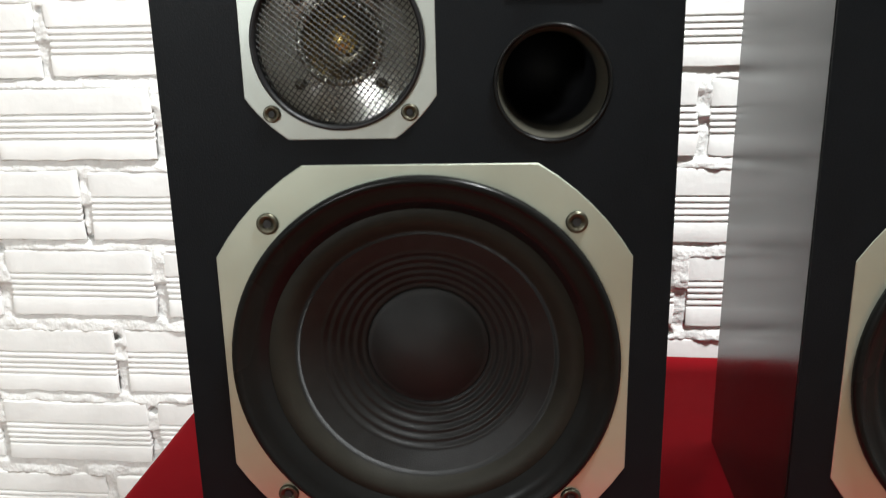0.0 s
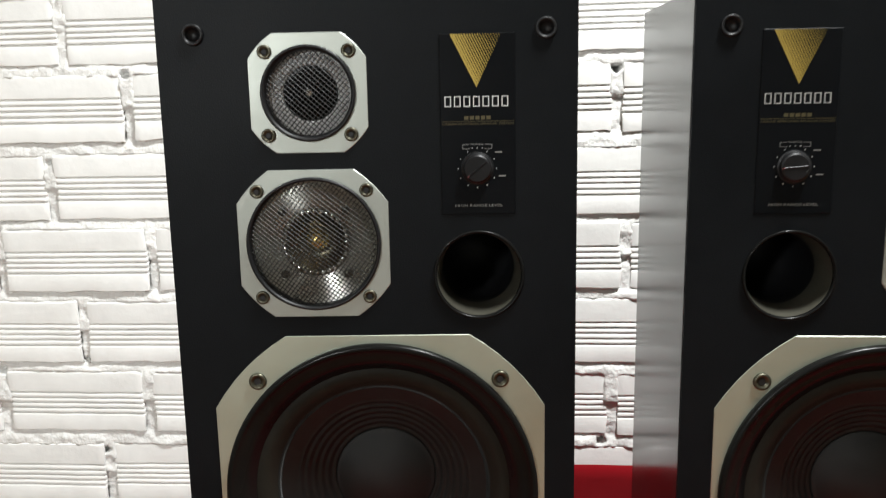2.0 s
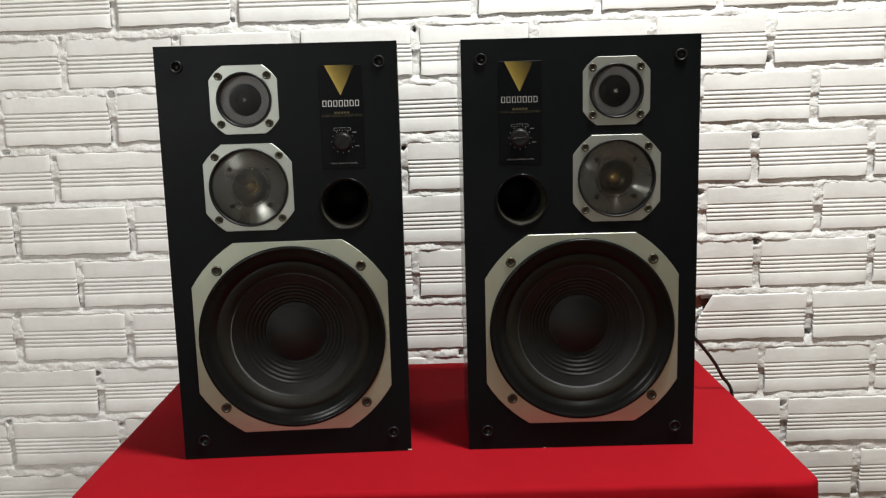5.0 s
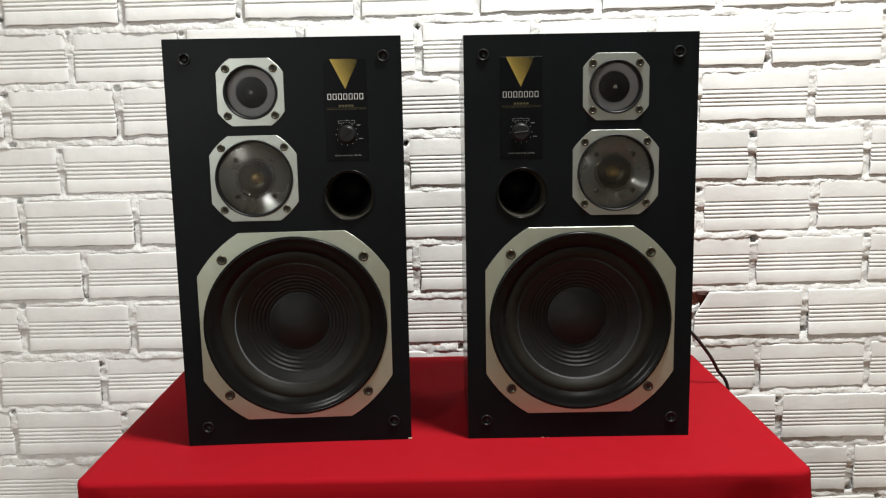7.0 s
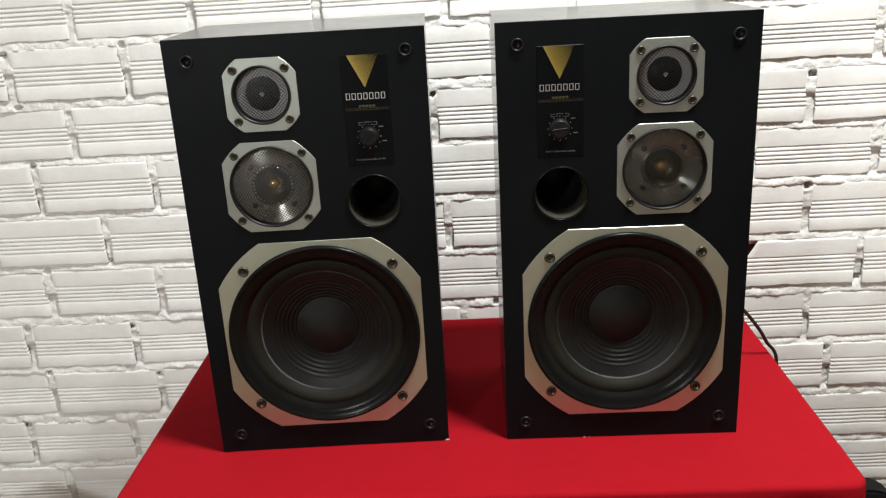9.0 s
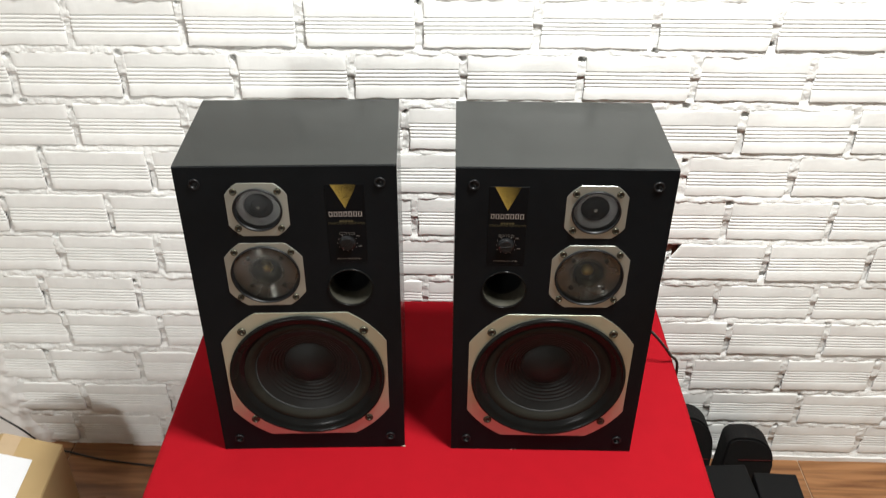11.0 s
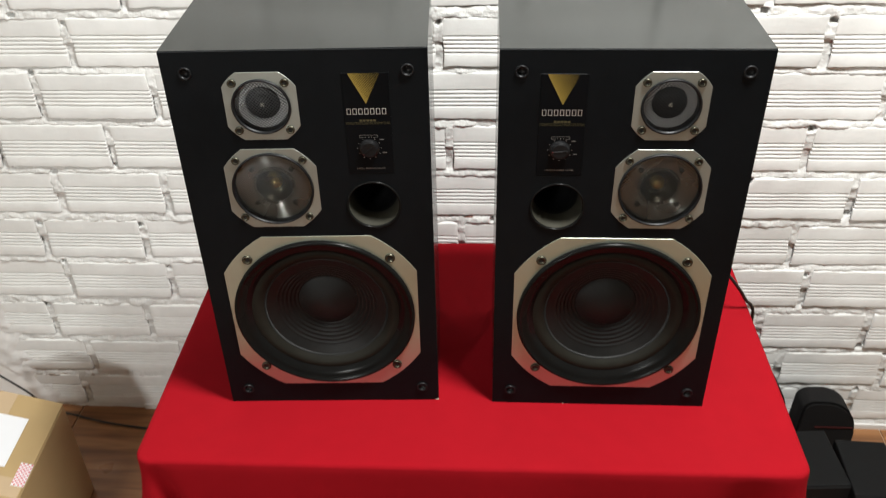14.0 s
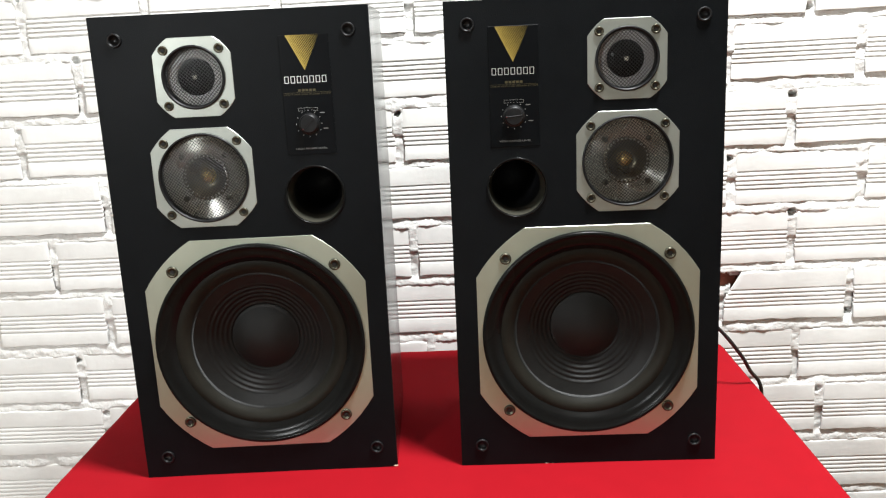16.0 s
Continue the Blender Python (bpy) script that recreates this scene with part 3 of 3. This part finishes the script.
def tablecloth():
    """A cloth that lies flat on the table, rounds its edge and hangs in soft folds."""
    bm = bmesh.new()
    rad = 0.022
    per = []
    for (cx, cy), a0 in (((hw - rad, -hd + rad), -90), ((hw - rad, hd - rad), 0), ((-hw + rad, hd - rad), 90), ((-hw + rad, -hd + rad), 180)):
        for k in range(9):
            a = radians(a0 + 90 * k / 8)
            per.append((cx + rad * math.cos(a), cy + rad * math.sin(a), math.cos(a), math.sin(a)))
    dense = []
    for k in range(len(per)):
        p, q = per[k], per[(k + 1) % len(per)]
        gap = math.hypot(q[0] - p[0], q[1] - p[1])
        n = max(1, int(gap / 0.008))
        for j in range(n):
            f = j / n
            dense.append(tuple(p[i] + (q[i] - p[i]) * f for i in range(4)))
    rows = [(-0.012, 0.0, 0), (-0.006, -0.0004, 0), (-0.002, -0.0016, 0), (0.001, -0.0042, 0), (0.0022, -0.008, 0)]
    drop = 0.57
    for k in range(1, 41):
        rows.append((0.0024, -0.008 - drop * k / 40, k / 40))
    rings = []
    for out, dz, f in rows:
        ring = []
        for x, y, nx, ny in dense:
            push = out
            if f:
                # how near the corner, along either side
                cx, cy = hw - abs(x), hd - abs(y)
                along = max(cx, cy)
                corner = math.exp(-(along / 0.035) ** 2)
                s = f * drop
                if x < 0:
                    # one narrow fold that runs away from the corner
                    fold = 0.26 * math.exp(-((along - 0.026 - 0.17 * s) / 0.015) ** 2)
                else:
                    # a soft upright fold and a crease close to the corner
                    fold = 0.20 * math.exp(-((along - 0.080 - 0.03 * s) / 0.038) ** 2) + 0.07 * math.exp(-((along - 0.030) / 0.008) ** 2)
                push += corner * (0.19 if x > 0 else 0.13) * s * min(1, s / 0.1) - fold * min(s, 0.20)
                side = x if cy < cx else y
                push += 0.030 * s * (noise.noise((side * 7, s * 1.2, 3.1)) + 0.6 * math.sin(side * 19 + 1.3 * s + (1 if y < 0 else 3)))
                push += 0.02 * s
            z = TABLE_Z + 0.001 + dz + 0.0007 * noise.noise((x * 18, y * 18, 0))
            ring.append(bm.verts.new((x + nx * push, y + ny * push, z)))
        rings.append(ring)
    n = len(dense)
    for a, b in zip(rings, rings[1:]):
        for k in range(n):
            bm.faces.new((a[k], b[k], b[(k + 1) % n], a[(k + 1) % n]))
    # top, as shrinking rings towards a flat middle
    last = rings[0]
    for s in (0.93, 0.8, 0.6, 0.35):
        ring = [bm.verts.new((v.co.x * s, v.co.y * s, TABLE_Z + 0.001 + 0.0006 * noise.noise((v.co.x * s * 9, v.co.y * s * 9, 5)))) for v in rings[0]]
        for k in range(n):
            bm.faces.new((ring[k], last[k], last[(k + 1) % n], ring[(k + 1) % n]))
        last = ring
    bm.faces.new(last)
    bmesh.ops.recalc_face_normals(bm, faces=bm.faces[:])
    ob = part("tablecloth", bm, CLOTH, None, smooth=True, place=pose((TX0 + TX1) / 2 - 0.0045, (TY0 + TY1) / 2, -0.0006, 0, TABLE_LEAN, 0.7))
    tagged(ob, "bright red cloth draped over the table to near the floor", "tablecloth")
    return ob


cloth = tablecloth()
spot = min((cloth.matrix_world @ v.co for v in cloth.data.vertices), key=lambda p: abs(p.x + 0.012) + abs(p.z - 0.514) + abs(p.y + 0.69))
bm = bmesh.new()
bmesh.ops.create_icosphere(bm, subdivisions=1, radius=0.0016, matrix=Matrix.Translation(spot) @ Matrix.Diagonal((0.7, 0.8, 1.5, 1)))
tagged(part("lint", bm, PAPER), "tiny white fleck of lint clinging to the red cloth", "lint")

# ---------------------------------------------------------------- cables
tube([(0.42, -0.316, 0.80), (0.50, -0.314, 0.735), (0.545, -0.310, 0.695), (0.579, -0.305, 0.652), (0.597, -0.296, 0.622), (0.611, -0.288, 0.605), (0.618, -0.286, 0.588), (0.622, -0.280, 0.555), (0.632, -0.26, 0.45), (0.645, -0.20, 0.30), (0.655, -0.14, 0.06), (0.66, -0.09, 0.006)], 0.0030, "speaker_cable", CABLE, "thin black cable falling from the cabinet over the table edge", "cable")
tube([(-1.30, -0.05, 0.36), (-1.18, -0.05, 0.255), (-1.096, -0.05, 0.183), (-1.05, -0.05, 0.143), (-1.004, -0.05, 0.097), (-0.965, -0.04, 0.03), (-0.909, -0.037, 0.005), (-0.816, -0.06, 0.005), (-0.704, -0.076, 0.005), (-0.50, -0.10, 0.005), (-0.30, -0.12, 0.005)], 0.0026, "floor_cable", CABLE, "black cable running down the wall and along the floor", "cable")
tube([(-0.74, -0.64, 0.005), (-0.684, -0.52, 0.005), (-0.640, -0.424, 0.005), (-0.612, -0.36, 0.005), (-0.54, -0.28, 0.005), (-0.38, -0.22, 0.005)], 0.0036, "power_cable", CABLE, "black cable on the floor running under the cloth", "cable")

# ---------------------------------------------------------------- cardboard box


def cardboard_box():
    bx = thing("cardboard_box", "brown cardboard box with bulging taped flaps and a white label", "box", pose(-0.882, -0.489, 0, 0, 0, 4))
    w, d, h, t = 0.125, 0.220, 0.268, 0.004
    for nm, dims in (("side_panel", (-w, -w + t, -d, d, 0, h)), ("side_panel", (w - t, w, -d, d, 0, h)), ("base_panel", (-w + t, w - t, -d + t, d - t, 0, t))):
        part(nm, box_bm(*dims, 0.0012, 1), CARDBOARD, bx)
    rise = 0.045
    for y0, y1 in ((-d, -d + t), (d - t, d)):
        bm = bmesh.new()
        out = [(-w + t, 0), (w - t, 0), (w - t, h), (0, h + rise), (-w + t, h)]
        a = [bm.verts.new((x, y0, z)) for x, z in out]
        b = [bm.verts.new((x, y1, z)) for x, z in out]
        bm.faces.new(a)
        bm.faces.new(b[::-1])
        for k in range(5):
            bm.faces.new((a[k], b[k], b[(k + 1) % 5], a[(k + 1) % 5]))
        bmesh.ops.recalc_face_normals(bm, faces=bm.faces[:])
        part("end_panel", bm, CARDBOARD, bx)
    lean = math.degrees(math.atan2(rise, w))
    reach = math.hypot(w, rise)
    flaps = []
    for sx in (1, -1):
        fl = part("top_flap", box_bm(-reach if sx > 0 else 0.001, -0.001 if sx > 0 else reach, -d - 0.002, d + 0.002, 0, t, 0.0012, 1), CARDBOARD, bx, place=pose(sx * w, 0, h + 0.001, 0, sx * lean, 0))
        flaps.append(fl)
    fl = flaps[0]
    part("tape_strip", box_bm(-reach, -reach + 0.04, -d, d, t, t + 0.0006), CLEAR_TAPE, fl, "clear glossy packing tape")
    part("tape_strip", box_bm(-reach, -0.004, -0.032, 0.012, t, t + 0.0005), CLEAR_TAPE, fl, "clear glossy packing tape")
    part("label", box_bm(-0.129, -0.050, 0.033, 0.160, t + 0.0008, t + 0.0014), PAPER, fl, "white paper label")
    part("blue_sheet", box_bm(-0.130, -0.057, -0.14, 0.030, t + 0.0010, t + 0.0016), BLUE, fl, "blue printed sheet")
    band = part("checked_tape", box_bm(-0.0245, -0.0005, -0.005, 0.051, t + 0.0006, t + 0.0012), PAPER, fl, "red and white checked tape")
    for i in range(6):
        for j in range(13):
            if (i + j) % 2:
                x, y = -0.0243 + 0.004 * i, -0.0038 + 0.0042 * j
                ob = new("check", bpy.data.meshes["check"]) if "check" in bpy.data.meshes else part("check", box_bm(0, 0.0033, 0, 0.0034, 0, 0.0004), TAPE_RED)
                ob.parent, ob.matrix_basis = fl, pose(x, y, t + 0.0013)
    return bx


cardboard_box()

# ---------------------------------------------------------------- small black speakers on the floor


def double_cube(place, turn):
    sp = thing("cube_speaker", "small matt black double-cube satellite speaker on the floor", "loudspeaker", place, "small satellite speakers")
    s, d = 0.0515, 0.0745
    for nm, z0, rot in (("lower_cube", 0.0, turn), ("upper_cube", 0.102, 0)):
        c = part(nm, box_bm(-s, s, -d, d, z0 + (0.0 if z0 == 0 else 0.002), z0 + 0.098, 0.004, 3), CUBE_BLACK, sp, place=pose(0, 0, 0, 0, 0, rot))
        g = part("grille", box_bm(-s + 0.0015, s - 0.0015, -d - 0.003, -d + 0.002, z0 + 0.0035, z0 + 0.0945, 0.002, 2), GRILLE_CLOTH, c)
        if z0 == 0 and turn:
            part("badge", box_bm(-0.012, 0.012, -d - 0.0052, -d - 0.003, z0 + 0.020, z0 + 0.024), DARK_RED, c, "small red badge")
    part("pivot", lathe([(0.02, 0), (0.02, 0.008), (0, 0.008)], 24), CUBE_BLACK, sp, place=pose(0, 0, 0.0965, 90, 0, 0))
    return sp


def arched_speaker(place, tall, label):
    sp = thing("arched_speaker", label, "loudspeaker", place, "small satellite speakers")

    def arch(w, h, y0, y1, z0):
        pts = [(-w / 2, z0), (w / 2, z0), (w / 2 - 0.002, h * 0.55)]
        for k in range(13):
            a = radians(90 * k / 12)
            pts.append((w * 0.5 - 0.002 - w * 0.55 * (1 - math.cos(a)), h * 0.55 + h * 0.45 * math.sin(a)))
        for k in range(7):
            a = radians(90 + 90 * k / 6)
            pts.append((-w * 0.22 + w * 0.20 * math.cos(a), h * 0.86 + h * 0.14 * math.sin(a)))
        bm = bmesh.new()
        f = bm.faces.new([bm.verts.new((x, y0, z)) for x, z in pts])
        r = bmesh.ops.extrude_face_region(bm, geom=[f])
        bmesh.ops.translate(bm, vec=(0, y1 - y0, 0), verts=[v for v in r["geom"] if isinstance(v, bmesh.types.BMVert)])
        bmesh.ops.recalc_face_normals(bm, faces=bm.faces[:])
        sharp = [e for e in bm.edges if len(e.link_faces) == 2 and e.calc_face_angle(0) > 1.2]
        bmesh.ops.bevel(bm, geom=sharp, offset=0.004, segments=2, affect="EDGES")
        return bm

    body = part("body", arch(0.138, tall, -0.030, 0.030, 0), GRILLE_CLOTH, sp)
    part("grille", arch(0.138, tall, -0.0335, -0.0255, 0), GRILLE_CLOTH, sp)
    part("trim_line", box_bm(-0.024, 0.060, -0.0362, -0.0345, 0.1160, 0.1168), DARK_RED, sp, "thin dark red line")
    return sp


double_cube(pose(0.922, -0.303, 0, 0, 0, -2), -9)
double_cube(pose(0.814, -0.280, 0, 0, 0, 4), 0)
arched_speaker(pose(0.907, -0.088, 0, -4), 0.184, "small black satellite speaker with a rounded top and fine cloth grille")
arched_speaker(pose(0.746, -0.088, 0, -4), 0.248, "taller black satellite speaker with a rounded top beside the cloth")

# ---------------------------------------------------------------- brickwork
rng = random.Random(5)
BX0, BX1 = -1.30, 1.48
ROWS = 15
HEIGHTS = [0.070, 0.185, 0.300, 0.419, 0.5335, 0.650, 0.763, 0.876, 0.986, 1.104, 1.2157, 1.331, 1.446, 1.561, 1.676]
PITCHES = [0.2362, 0.2362, 0.2358, 0.2362, 0.2335, 0.2370, 0.2350, 0.2355, 0.2375, 0.2355, 0.2360, 0.2400, 0.2365, 0.2365, 0.2365]
OFFSETS = [-0.882, -0.837, -0.668, -0.590, -0.627, -0.553, -0.652, -0.769, -0.679, -0.549, -0.645, -0.534, -0.662, -0.787, -0.652]


def brick_bm(seed):
    """A hollow brick's face: flat bands above and below a middle band of five grooves."""
    r = random.Random(seed)
    h = BRICK_H
    prof = [(-h / 2, 0.030), (-h / 2, 0.0020), (-h / 2 + 0.0012, 0.0003), (-h / 2 + 0.006, 0.0)]
    z = -0.0200 + r.uniform(-0.0015, 0.0015)
    for k in range(5):
        deep = 0.0036 + r.uniform(-0.0008, 0.0007)
        prof += [(z - 0.0044, 0.0), (z - 0.0028, 0.0006), (z - 0.0004, deep), (z + 0.0010, deep), (z + 0.0020, 0.0002)]
        z += 0.0084 + r.uniform(-0.0004, 0.0004)
    prof += [(h / 2 - 0.007, 0.0), (h / 2 - 0.0022, 0.0008), (h / 2, 0.0036), (h / 2, 0.030)]
    cols = [(-0.5, 0.0040), (-0.4965, 0.0008), (-0.488, 0.0)] + [(x, 0.0) for x in (-0.45, -0.38, -0.29, -0.20, -0.10, 0.0, 0.10, 0.20, 0.29, 0.38, 0.45)] + [(0.488, 0.0), (0.4965, 0.0008), (0.5, 0.0040)]
    bm = bmesh.new()
    grid = []
    for i, (cx, cy) in enumerate(cols):
        row = []
        for j, (pz, py) in enumerate(prof):
            wob = noise.noise((cx * 6 + seed * 3.7, pz * 22, seed)) * 0.0022
            near = min(max((abs(pz) - 0.027) / (h / 2 - 0.027), 0), 1)
            edge = noise.noise((cx * 9 + seed * 5.1, 3.0 if pz > 0 else 8.0, seed * 2.3)) * 0.0024 * near + noise.noise((cx * 30 + seed, 1.0 if pz > 0 else 4.0, seed)) * 0.0016 * near ** 3
            side = noise.noise((pz * 24, seed * 1.9, 2.0 if cx > 0 else 6.0)) * 0.016 * min(max((abs(cx) - 0.44) / 0.06, 0), 1)
            row.append(bm.verts.new(((cx + side) * BRICK_W, min(py + cy + wob, 0.030), pz + edge)))
        grid.append(row)
    for a, b in zip(grid, grid[1:]):
        for k in range(len(prof) - 1):
            bm.faces.new((a[k], b[k], b[k + 1], a[k + 1]))
    bmesh.ops.recalc_face_normals(bm, faces=bm.faces[:])
    return bm


BRICKS = []
for seed in range(9):
    me = bpy.data.meshes.new("brick")
    b = brick_bm(seed + 1)
    b.normal_update()
    front = [f for f in b.faces if abs(f.normal.y) > 0.9]
    if sum(f.normal.y for f in front) > 0:
        bmesh.ops.reverse_faces(b, faces=b.faces[:])
    b.to_mesh(me)
    b.free()
    me.materials.append(WHITE_PAINT)
    me.shade_smooth()
    me.set_sharp_from_angle(angle=radians(28))
    BRICKS.append(me)

layout = []
for row in range(ROWS):
    joints = [OFFSETS[row] + PITCHES[row] * k + rng.uniform(-0.003, 0.003) for k in range(-4, 12)]
    for a, b in zip(joints, joints[1:]):
        gap = rng.uniform(0.012, 0.019)
        if b > BX0 and a < BX1:
            layout.append((a + gap / 2, b - gap / 2, HEIGHTS[row] + RISE * ((a + b) / 2 - 0.1) + rng.uniform(-0.0016, 0.0016), row))
# one brick has lost its upper corner beside a cabinet
BROKEN = min(range(len(layout)), key=lambda k: abs(layout[k][0] - 0.637) + abs(layout[k][2] - 0.655))
chipped = BRICKS[3].copy()
for v in chipped.vertices:
    cut = 0.030 * min(max((v.co.z + 0.004) / (BRICK_H / 2 + 0.004), 0), 1)
    v.co.x += cut * (0.5 - v.co.x / BRICK_W)
for k, (x0, x1, z, row) in enumerate(layout):
    ob = new("brick", chipped if k == BROKEN else BRICKS[rng.randrange(len(BRICKS))])
    ob.parent = wall
    ob.matrix_basis = pose((x0 + x1) / 2, rng.uniform(-0.0025, 0.0025), z, rng.uniform(-0.6, 0.6), rng.uniform(-0.3, 0.3) - math.degrees(RISE), rng.uniform(-0.5, 0.5)) @ Matrix.Diagonal(((x1 - x0) / BRICK_W, 1, rng.uniform(0.98, 1.01), 1))
hx, _, hz, _ = layout[BROKEN]
part("clay_core", box_bm(hx - 0.012, hx + 0.030, 0.020, 0.040, hz - 0.002, hz + 0.046, 0.005), CLAY, wall, "broken brick end of bare red clay")
part("clay_core", box_bm(0.075, 0.103, 0.004, 0.030, 0.586, 0.598, 0.003), CLAY, wall, "chip of bare red clay")

# rough mortar: a fine uneven sheet between the bricks
STEP = 0.0033
nxs, nzs = int((BX1 - BX0) / STEP), int((HEIGHTS[-1] + COURSE * 0.5 + 0.006) / STEP)
inside = np.zeros((nxs, nzs), bool)
xs = BX0 + STEP * np.arange(nxs)
zs = STEP * np.arange(nzs)
for x0, x1, z, row in layout:
    inside |= ((xs > x0 + 0.012) & (xs < x1 - 0.012))[:, None] & ((zs > z - BRICK_H / 2 + 0.010) & (zs < z + BRICK_H / 2 - 0.010))[None, :]
under = np.zeros((nxs, nzs), bool)
for x0, x1, z, row in layout:
    under |= ((xs > x0 + 0.0035) & (xs < x1 - 0.0035))[:, None] & ((zs > z - BRICK_H / 2 + 0.0035) & (zs < z + BRICK_H / 2 - 0.0035))[None, :]
pits = []
for x0, x1, z, row in layout:
    if rng.random() < 0.62:
        pits.append((x1 + 0.006 + rng.uniform(-0.003, 0.003), z + rng.choice((-1, 1, 1, 1)) * (BRICK_H / 2 - 0.004 + rng.uniform(-0.008, 0.006)), rng.uniform(0.005, 0.0095)))
    if rng.random() < 0.16:
        pits.append((x0 + rng.uniform(0.2, 0.8) * (x1 - x0), z + BRICK_H / 2 + 0.008, rng.uniform(0.005, 0.009)))
pits.append((hx - 0.002, hz + 0.030, 0.022))
verts, index = [], {}
depth = np.full((nxs, nzs), 0.014)
for i in range(nxs):
    for j in range(nzs):
        if inside[i, j] and inside[max(i - 1, 0), j] and inside[i, max(j - 1, 0)] and inside[max(i - 1, 0), max(j - 1, 0)]:
            continue
        p = (xs[i] * 42, zs[j] * 70, 0.5)
        # bed joints slope out from under the upper brick to the lip of the lower one
        zr = zs[j] - RISE * (xs[i] - 0.1)
        up = min((h for h in HEIGHTS if h > zr), default=HEIGHTS[-1] + COURSE)
        lift = min(max((zr - (up - COURSE + BRICK_H / 2)) / (COURSE - BRICK_H), -0.3), 1)
        y = 0.0024 + 0.0052 * max(lift, 0) ** 2 + 0.0030 * noise.noise((xs[i] * 11, zs[j] * 14, 7)) + 0.0032 * noise.noise(p) - 0.0028 * abs(noise.noise((xs[i] * 85, zs[j] * 120, 2))) + 0.0016 * noise.noise((xs[i] * 170, zs[j] * 220, 2))
        depth[i, j] = min(max(y, -0.004), 0.024) if not under[i, j] else max(y, 0.0) + 0.010
for cx, cz, r in pits:
    i0, i1 = max(int((cx - BX0 - r) / STEP), 0), min(int((cx - BX0 + r) / STEP) + 2, nxs)
    j0, j1 = max(int((cz - r) / STEP), 0), min(int((cz + r) / STEP) + 2, nzs)
    for i in range(i0, i1):
        for j in range(j0, j1):
            if math.hypot(xs[i] - cx, (zs[j] - cz) * 1.3) < r * 0.8:
                depth[i, j] = 0.050
faces = []
for i in range(nxs - 1):
    for j in range(nzs - 1):
        if inside[i, j] and inside[i + 1, j] and inside[i, j + 1] and inside[i + 1, j + 1]:
            continue
        ids = []
        for a, b in ((i, j), (i + 1, j), (i + 1, j + 1), (i, j + 1)):
            if (a, b) not in index:
                index[a, b] = len(verts)
                verts.append((xs[a], depth[a, b], zs[b]))
            ids.append(index[a, b])
        faces.append(ids)
me = bpy.data.meshes.new("mortar")
me.from_pydata(verts, [], faces)
me.materials.append(MORTAR_PAINT)
me.shade_smooth()
mortar = new("mortar", me)
mortar.parent = wall
tagged(mortar, "rough white-painted mortar with small dark pits", kind="stuff")

# smooth band of render where the wall meets the floor
band = bmesh.new()
low, top = [], []
for i in range(150):
    x = -0.74 + 0.0149 * i
    y = -0.003 + 0.0016 * noise.noise((x * 9, 2, 1))
    low.append((band.verts.new((x, y, -0.004)), band.verts.new((x, y, 0.014 + 0.003 * noise.noise((x * 12, 7, 3))))))
    top.append(band.verts.new((x, 0.030, 0.018 + 0.003 * noise.noise((x * 12, 7, 3)))))
for k in range(149):
    (a, b), (c, d) = low[k], low[k + 1]
    band.faces.new((a, c, d, b))
    band.faces.new((b, d, top[k + 1], top[k]))
part("base_band", band, PLASTER, wall, "smooth white band along the foot of the wall")

# smeared plaster at the low corner beside the cardboard box
bm = bmesh.new()
grid = {}
for i in range(46):
    for j in range(60):
        x, z = -1.36 + 0.009 * i, 0.0 + 0.009 * j
        edge = -0.975 - 0.19 * (z - 0.1) + 0.035 * noise.noise((z * 14, 1, 4)) - x
        y = 0.004 - 0.0085 * min(max(edge / 0.05, -0.6), 1) + (0.0085 * noise.noise((x * 40, z * 40, 9)) + 0.004 * noise.noise((x * 90, z * 90, 3))) * math.exp(-(edge / 0.07) ** 2)
        grid[i, j] = bm.verts.new((x, y, z))
for i in range(45):
    for j in range(59):
        bm.faces.new((grid[i, j], grid[i + 1, j], grid[i + 1, j + 1], grid[i, j + 1]))
part("plaster_smear", bm, PLASTER, wall, "smeared rough plaster over the brick ends", True)

# ---------------------------------------------------------------- floor tiles
TILE_X, TILE_Y = 1.0, 0.60
tile_me = bpy.data.meshes.new("tile")
b = box_bm(-TILE_X / 2 + 0.0014, TILE_X / 2 - 0.0014, -TILE_Y / 2 + 0.0014, TILE_Y / 2 - 0.0014, -0.012, 0.0, 0.0012, 1)
b.to_mesh(tile_me)
b.free()
tile_me.materials.append(FLOOR_TILE)
for i in range(6):
    for j in range(9):
        x, y = 1.097 - TILE_X / 2 + TILE_X * (i - 3), -0.313 - TILE_Y / 2 + TILE_Y * (1 - j)
        if ROOM_X0 - 0.4 < x < ROOM_X1 + 0.4 and y > ROOM_Y0 - 0.3:
            ob = new("tile", tile_me)
            ob.parent = floor
            ob.matrix_basis = pose(x, y, 0.0)
